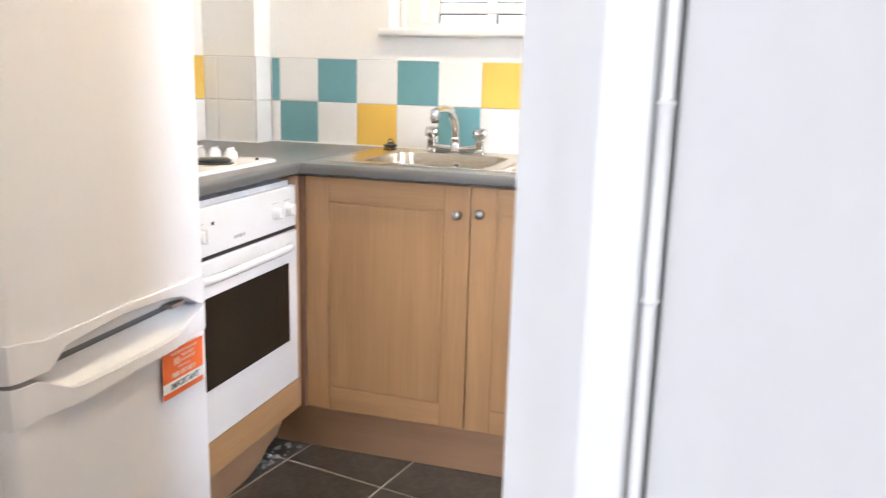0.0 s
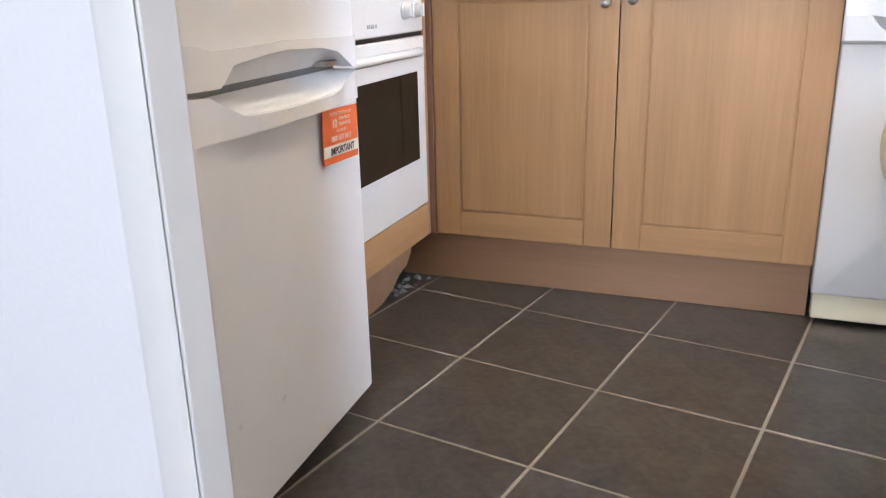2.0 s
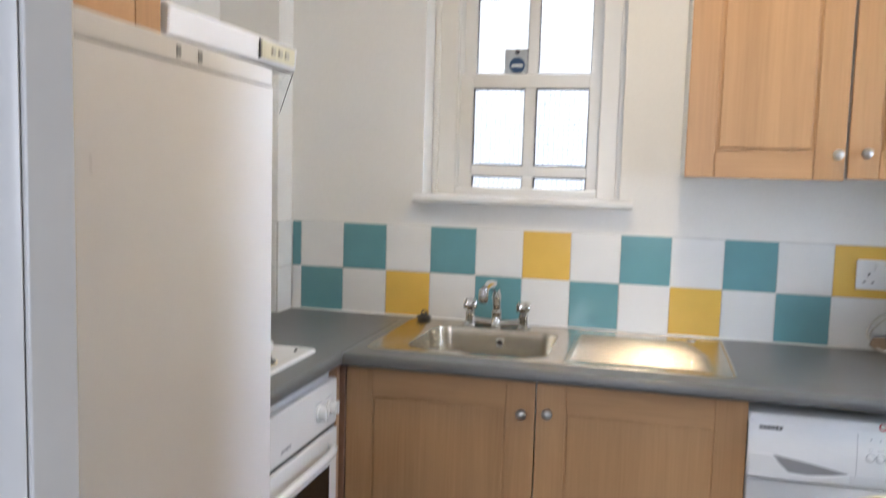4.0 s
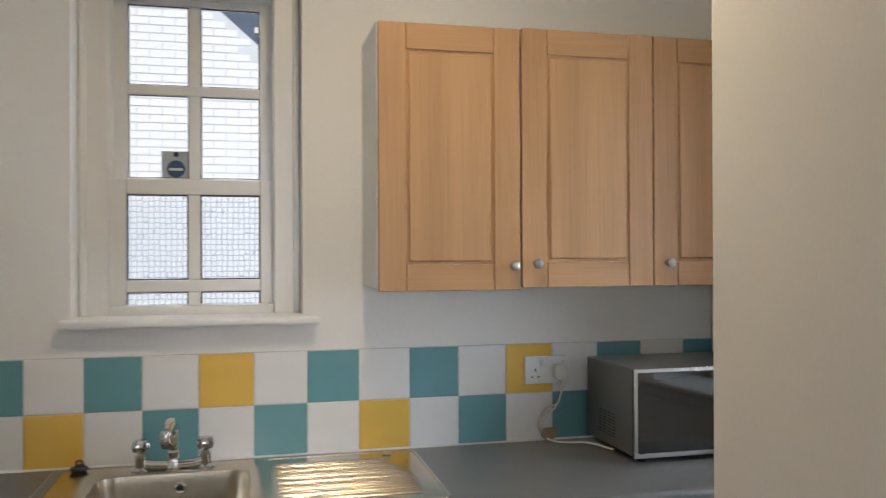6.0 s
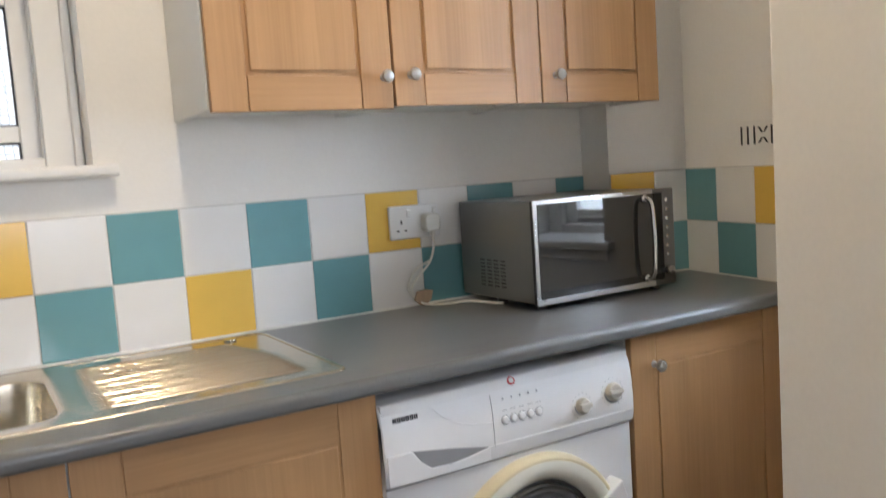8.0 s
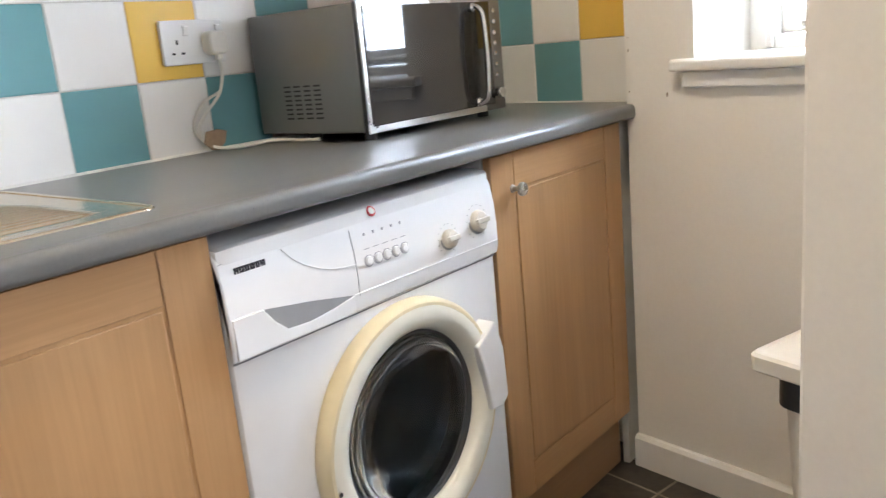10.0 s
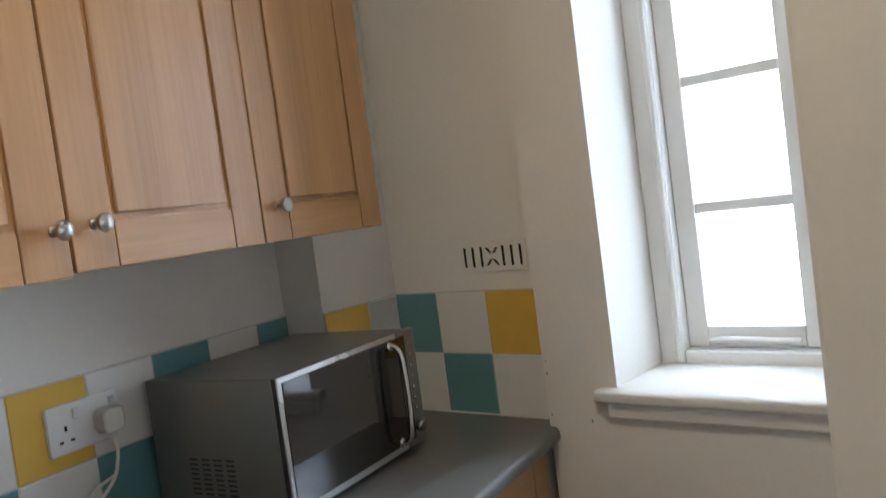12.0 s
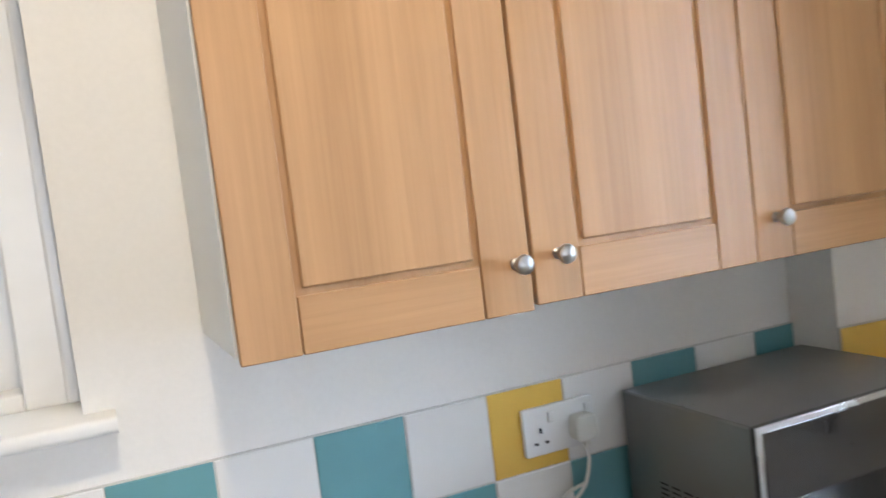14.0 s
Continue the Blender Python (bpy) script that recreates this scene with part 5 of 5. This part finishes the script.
# pedal bin by the east window
bn = thing("kitchen_bin", (1.59, 2.548, 0), -17.0, "cream plastic kitchen bin with a lipped lid and black bag", "bin")
BM = WM[bn]
part("body", loft([[(x, y, z) for x, y in rrect(0.035 + i, 0.37 - i, -0.22 + i, -0.03 - i, 0.03)] for i, z in ((0.03, 0.001), (0.025, 0.02), (0.0, 0.50))], None, True, True), BIN, bn, m=BM)
part("bag", loft([[(x, y, z) for x, y in rrect(0.028, 0.377, -0.227, -0.023, 0.03)] for z in (0.488, 0.505, 0.5455)], None, True, True), BAG, bn, "black bag edge folded over the rim", m=BM)
part("lid", loft([[(x, y, z) for x, y in rrect(i, 0.41 - i, -0.25 + i, -i, 0.015)] for i, z in ((0.004, 0.546), (0.0, 0.55), (0.0, 0.572), (0.004, 0.577), (0.012, 0.577), (0.018, 0.571), (0.03, 0.569))], None, True, True), BIN, bn, m=BM)

st = thing("window_sticker", (0.285, 3.836, 1.73), label="grey square sticker with a dark blue roundel on the glass", category="sticker")
part("sheet", box(0.236, 0.316, 3.8355, 3.8365, 1.728, 1.812), mat("clear_grey_film", (0.50, 0.53, 0.55), 0.5, vary=0.3, scale=60), st, smooth=False)
part("roundel", turned([(0.027, 0.0), (0.027, 0.0006), (0, 0.0006)], 28, pose(0.279, 3.8352, 1.757, 90, 0, 0)), mat("navy_ink", (0.02, 0.06, 0.14), 0.5, vary=0.1, scale=30), st, smooth=False)
part("bar", box(0.259, 0.299, 3.8335, 3.8342, 1.752, 1.760), STICKW, st, smooth=False)
part("dot", turned([(0.008, 0.0), (0.008, 0.0006), (0, 0.0006)], 16, pose(0.279, 3.8352, 1.802, 90, 0, 0)), INK, st, smooth=False)

# ceiling light over the window end of the room
cl = thing("ceiling_light", (LAMP[0], LAMP[1], CZ), label="small round white ceiling light mounted flush under the ceiling", category="ceiling light")
part("rose", turned([(0.075, CZ - 0.001), (0.075, CZ - 0.030), (0.068, CZ - 0.036), (0.062, CZ - 0.030), (0.062, CZ - 0.024), (0.0, CZ - 0.024)], 32, pose(LAMP[0], LAMP[1], 0)), SHADE, cl)
part("lens", turned([(0.061, CZ - 0.0245), (0.061, CZ - 0.029), (0.0, CZ - 0.031)], 32, pose(LAMP[0], LAMP[1], 0)), BULB, cl, "glowing opal lens")

# ---- outside ----
# Wall added only as a bright white backing behind the east panes.
part("white_backing_wall", prism([(7.0, -4.0), (7.3, -4.0), (7.3, 12.0), (7.0, 12.0)], -1.0, 2.2), EXTW, kind="structure", smooth=False)
part("ground", prism([(-400, 3.95), (2.45, 3.95), (2.45, -400), (400, -400), (400, 400), (-400, 400)], -1.2, -1.0), GROUND, kind="structure", smooth=False)
hs = thing("house", (0.0, 9.0, -1.0), label="white painted brick house with a blue slate roof across the yard", category="house")
HW = part("wall", prism([(-6, -1.0), (2.2, -1.0), (2.2, 2.056), (0.357, 3.659), (-3.2, 6.75), (-6, 6.75)], 9.006, 9.4, plane="xz"), EXTJ, hs, smooth=False)
part("roof", prism([(-0.5, 1.6), (9.0, 1.6), (9.0, 6.2), (-0.5, 6.2)], 9.9, 10.1, plane="xz"), SLATE, hs, smooth=False)
part("gutter", box(0.58, 7.0, 9.70, 9.80, 3.74, 3.80), GLOSS, hs, smooth=False)

# ---- tiles ----


def tile_mesh(name, w, h, material, t=0.0065, b=0.0016):
    """A tile in its own frame: x across, z up, its back at y 0 and its face at -t."""
    me = bpy.data.meshes.new(name)
    bm = bmesh.new()
    loops = [[(-w / 2, 0, -h / 2), (w / 2, 0, -h / 2), (w / 2, 0, h / 2), (-w / 2, 0, h / 2)]]
    loops.append([(x, -t + b, z) for x, _, z in loops[0]])
    loops.append([(x - math.copysign(b, x), -t, z - math.copysign(b, z)) for x, _, z in loops[0]])
    loft(loops, bm, True, True)
    bmesh.ops.recalc_face_normals(bm, faces=bm.faces)
    bm.to_mesh(me)
    bm.free()
    me.materials.append(material)
    return me


CACHE = {}
GLAZE = {"w": T_WHITE, "t": T_TEAL, "y": T_YELLOW}


def lay_tile(parent, m, w, h, kind, name="tile"):
    key = (round(w, 4), round(h, 4), kind)
    if key not in CACHE:
        CACHE[key] = tile_mesh("tile_" + kind, w - 0.0022, h - 0.0022, GLAZE[kind])
    ob = new(name, CACHE[key])
    ob.parent = parent
    ob.matrix_basis = m


def tile_rows(parent, origin, rz, edges, top, bottom, z0=0.906, frame_of=None):
    """Two rows on a wall: edges are distances along the wall from the origin, top and bottom the colours."""
    base = (frame_of or Matrix.Identity(4)) @ pose(*origin, 0, 0, rz)
    for row, colours in ((0, bottom), (1, top)):
        for (a, b), k in zip(zip(edges, edges[1:]), colours):
            za, zb = (z0, 1.0545) if row == 0 else (1.0545, 1.207)
            wob = rng.uniform(-0.0004, 0.0004)
            lay_tile(parent, base @ pose((a + b) / 2, wob, (za + zb) / 2), b - a, zb - za, k)
    a, b = edges[0], edges[-1]
    part("grout_bed", box(a, b, -0.0045, 0.001, z0, 1.2085), GROUT, parent, m=base, smooth=False)


# world placement: the walls carry their tiles unrotated
E1 = [-0.4365] + [TX + k * P for k in range(-5, 11)] + [1.9895]
tile_rows(WALL_N, (0, NY - 0.0005, 0), 0, E1, "twtwtwywtwtwywtwt", "wtwywtwtwywtwtwtw")
tile_rows(PIER_E, (1.990, 3.4815, 0), -5.5, [0.0, 0.1565, 0.275], "yw", "wt")
tile_rows(WALL_E, (EXR - 0.0005, 0, 0), -90, [-3.4875, -3.335, -3.1825, -3.030], "twy", "wtw", frame_of=ME)
tile_rows(PIER_W, (0, 3.490 - 0.0005, 0), 0, [WX + 0.007, -0.5975, -0.4450], "ww", "ww")
tile_rows(PIER_W, (-0.445 + 0.0005, 0, 0), 90, [3.484, 3.5895], "w", "w")
tile_rows(WALL_W, (WX + 0.0005, 0, 0), 90, [2.568, 2.7205, 2.873, 3.0255, 3.178, 3.3305, 3.4835], "ytwtwy", "wywtyw")

# floor tiles, laid askew to the walls
FA = -10.2
FP = 0.3385
FW = FP - 0.0065
me = bpy.data.meshes.new("floor_tile")
bm = bmesh.new()
hw = FW / 2
loft([[(sx * (hw - i), sy * (hw - i), z) for sx, sy in ((-1, -1), (1, -1), (1, 1), (-1, 1))] for i, z in ((0, -0.006), (0, -0.0008), (0.0015, 0.0))], bm, True, True)
bm.to_mesh(me)
bm.free()
me.materials.append(F_TILE)
FM = pose(0.292, 2.874, 0, 0, 0, FA)
for i in range(-5, 8):
    for j in range(-7, 5):
        c = FM @ Vector(((i + 0.5) * FP, (j + 0.5) * FP, 0))
        if -0.95 < c.x < 2.35 and 1.45 < c.y < 3.75:
            ob = new("floor_tile", me)
            ob.parent = FLOOR
            ob.matrix_basis = FM @ pose((i + 0.5) * FP, (j + 0.5) * FP, rng.uniform(-0.0004, 0.0004))
part("threshold", prism([(0.20, 1.60), (1.10, 1.33), (1.12, 1.42), (0.22, 1.69)], 0.0005, 0.006), GREYPL, kind="structure", smooth=False)

# bricks of the house outside
bme = bpy.data.meshes.new("brick")
bm = box(-0.107, 0.107, -0.008, 0.0, -0.0315, 0.0315)
bmesh.ops.recalc_face_normals(bm, faces=bm.faces)
bm.to_mesh(bme)
bm.free()
bme.materials.append(EXTW)
for r in range(25):
    for c in range(11):
        x = -1.26 + 0.2245 * c + (0.112 if r % 2 else 0)
        z = 2.05 + 0.0745 * r
        if z < 3.659 - 0.87 * (x + 0.107 - 0.357) - 0.04:
            ob = new("brick", bme)
            ob.parent = HW
            ob.matrix_basis = WM[HW].inverted() @ pose(x, 9.006 + rng.uniform(-0.001, 0.001), z)
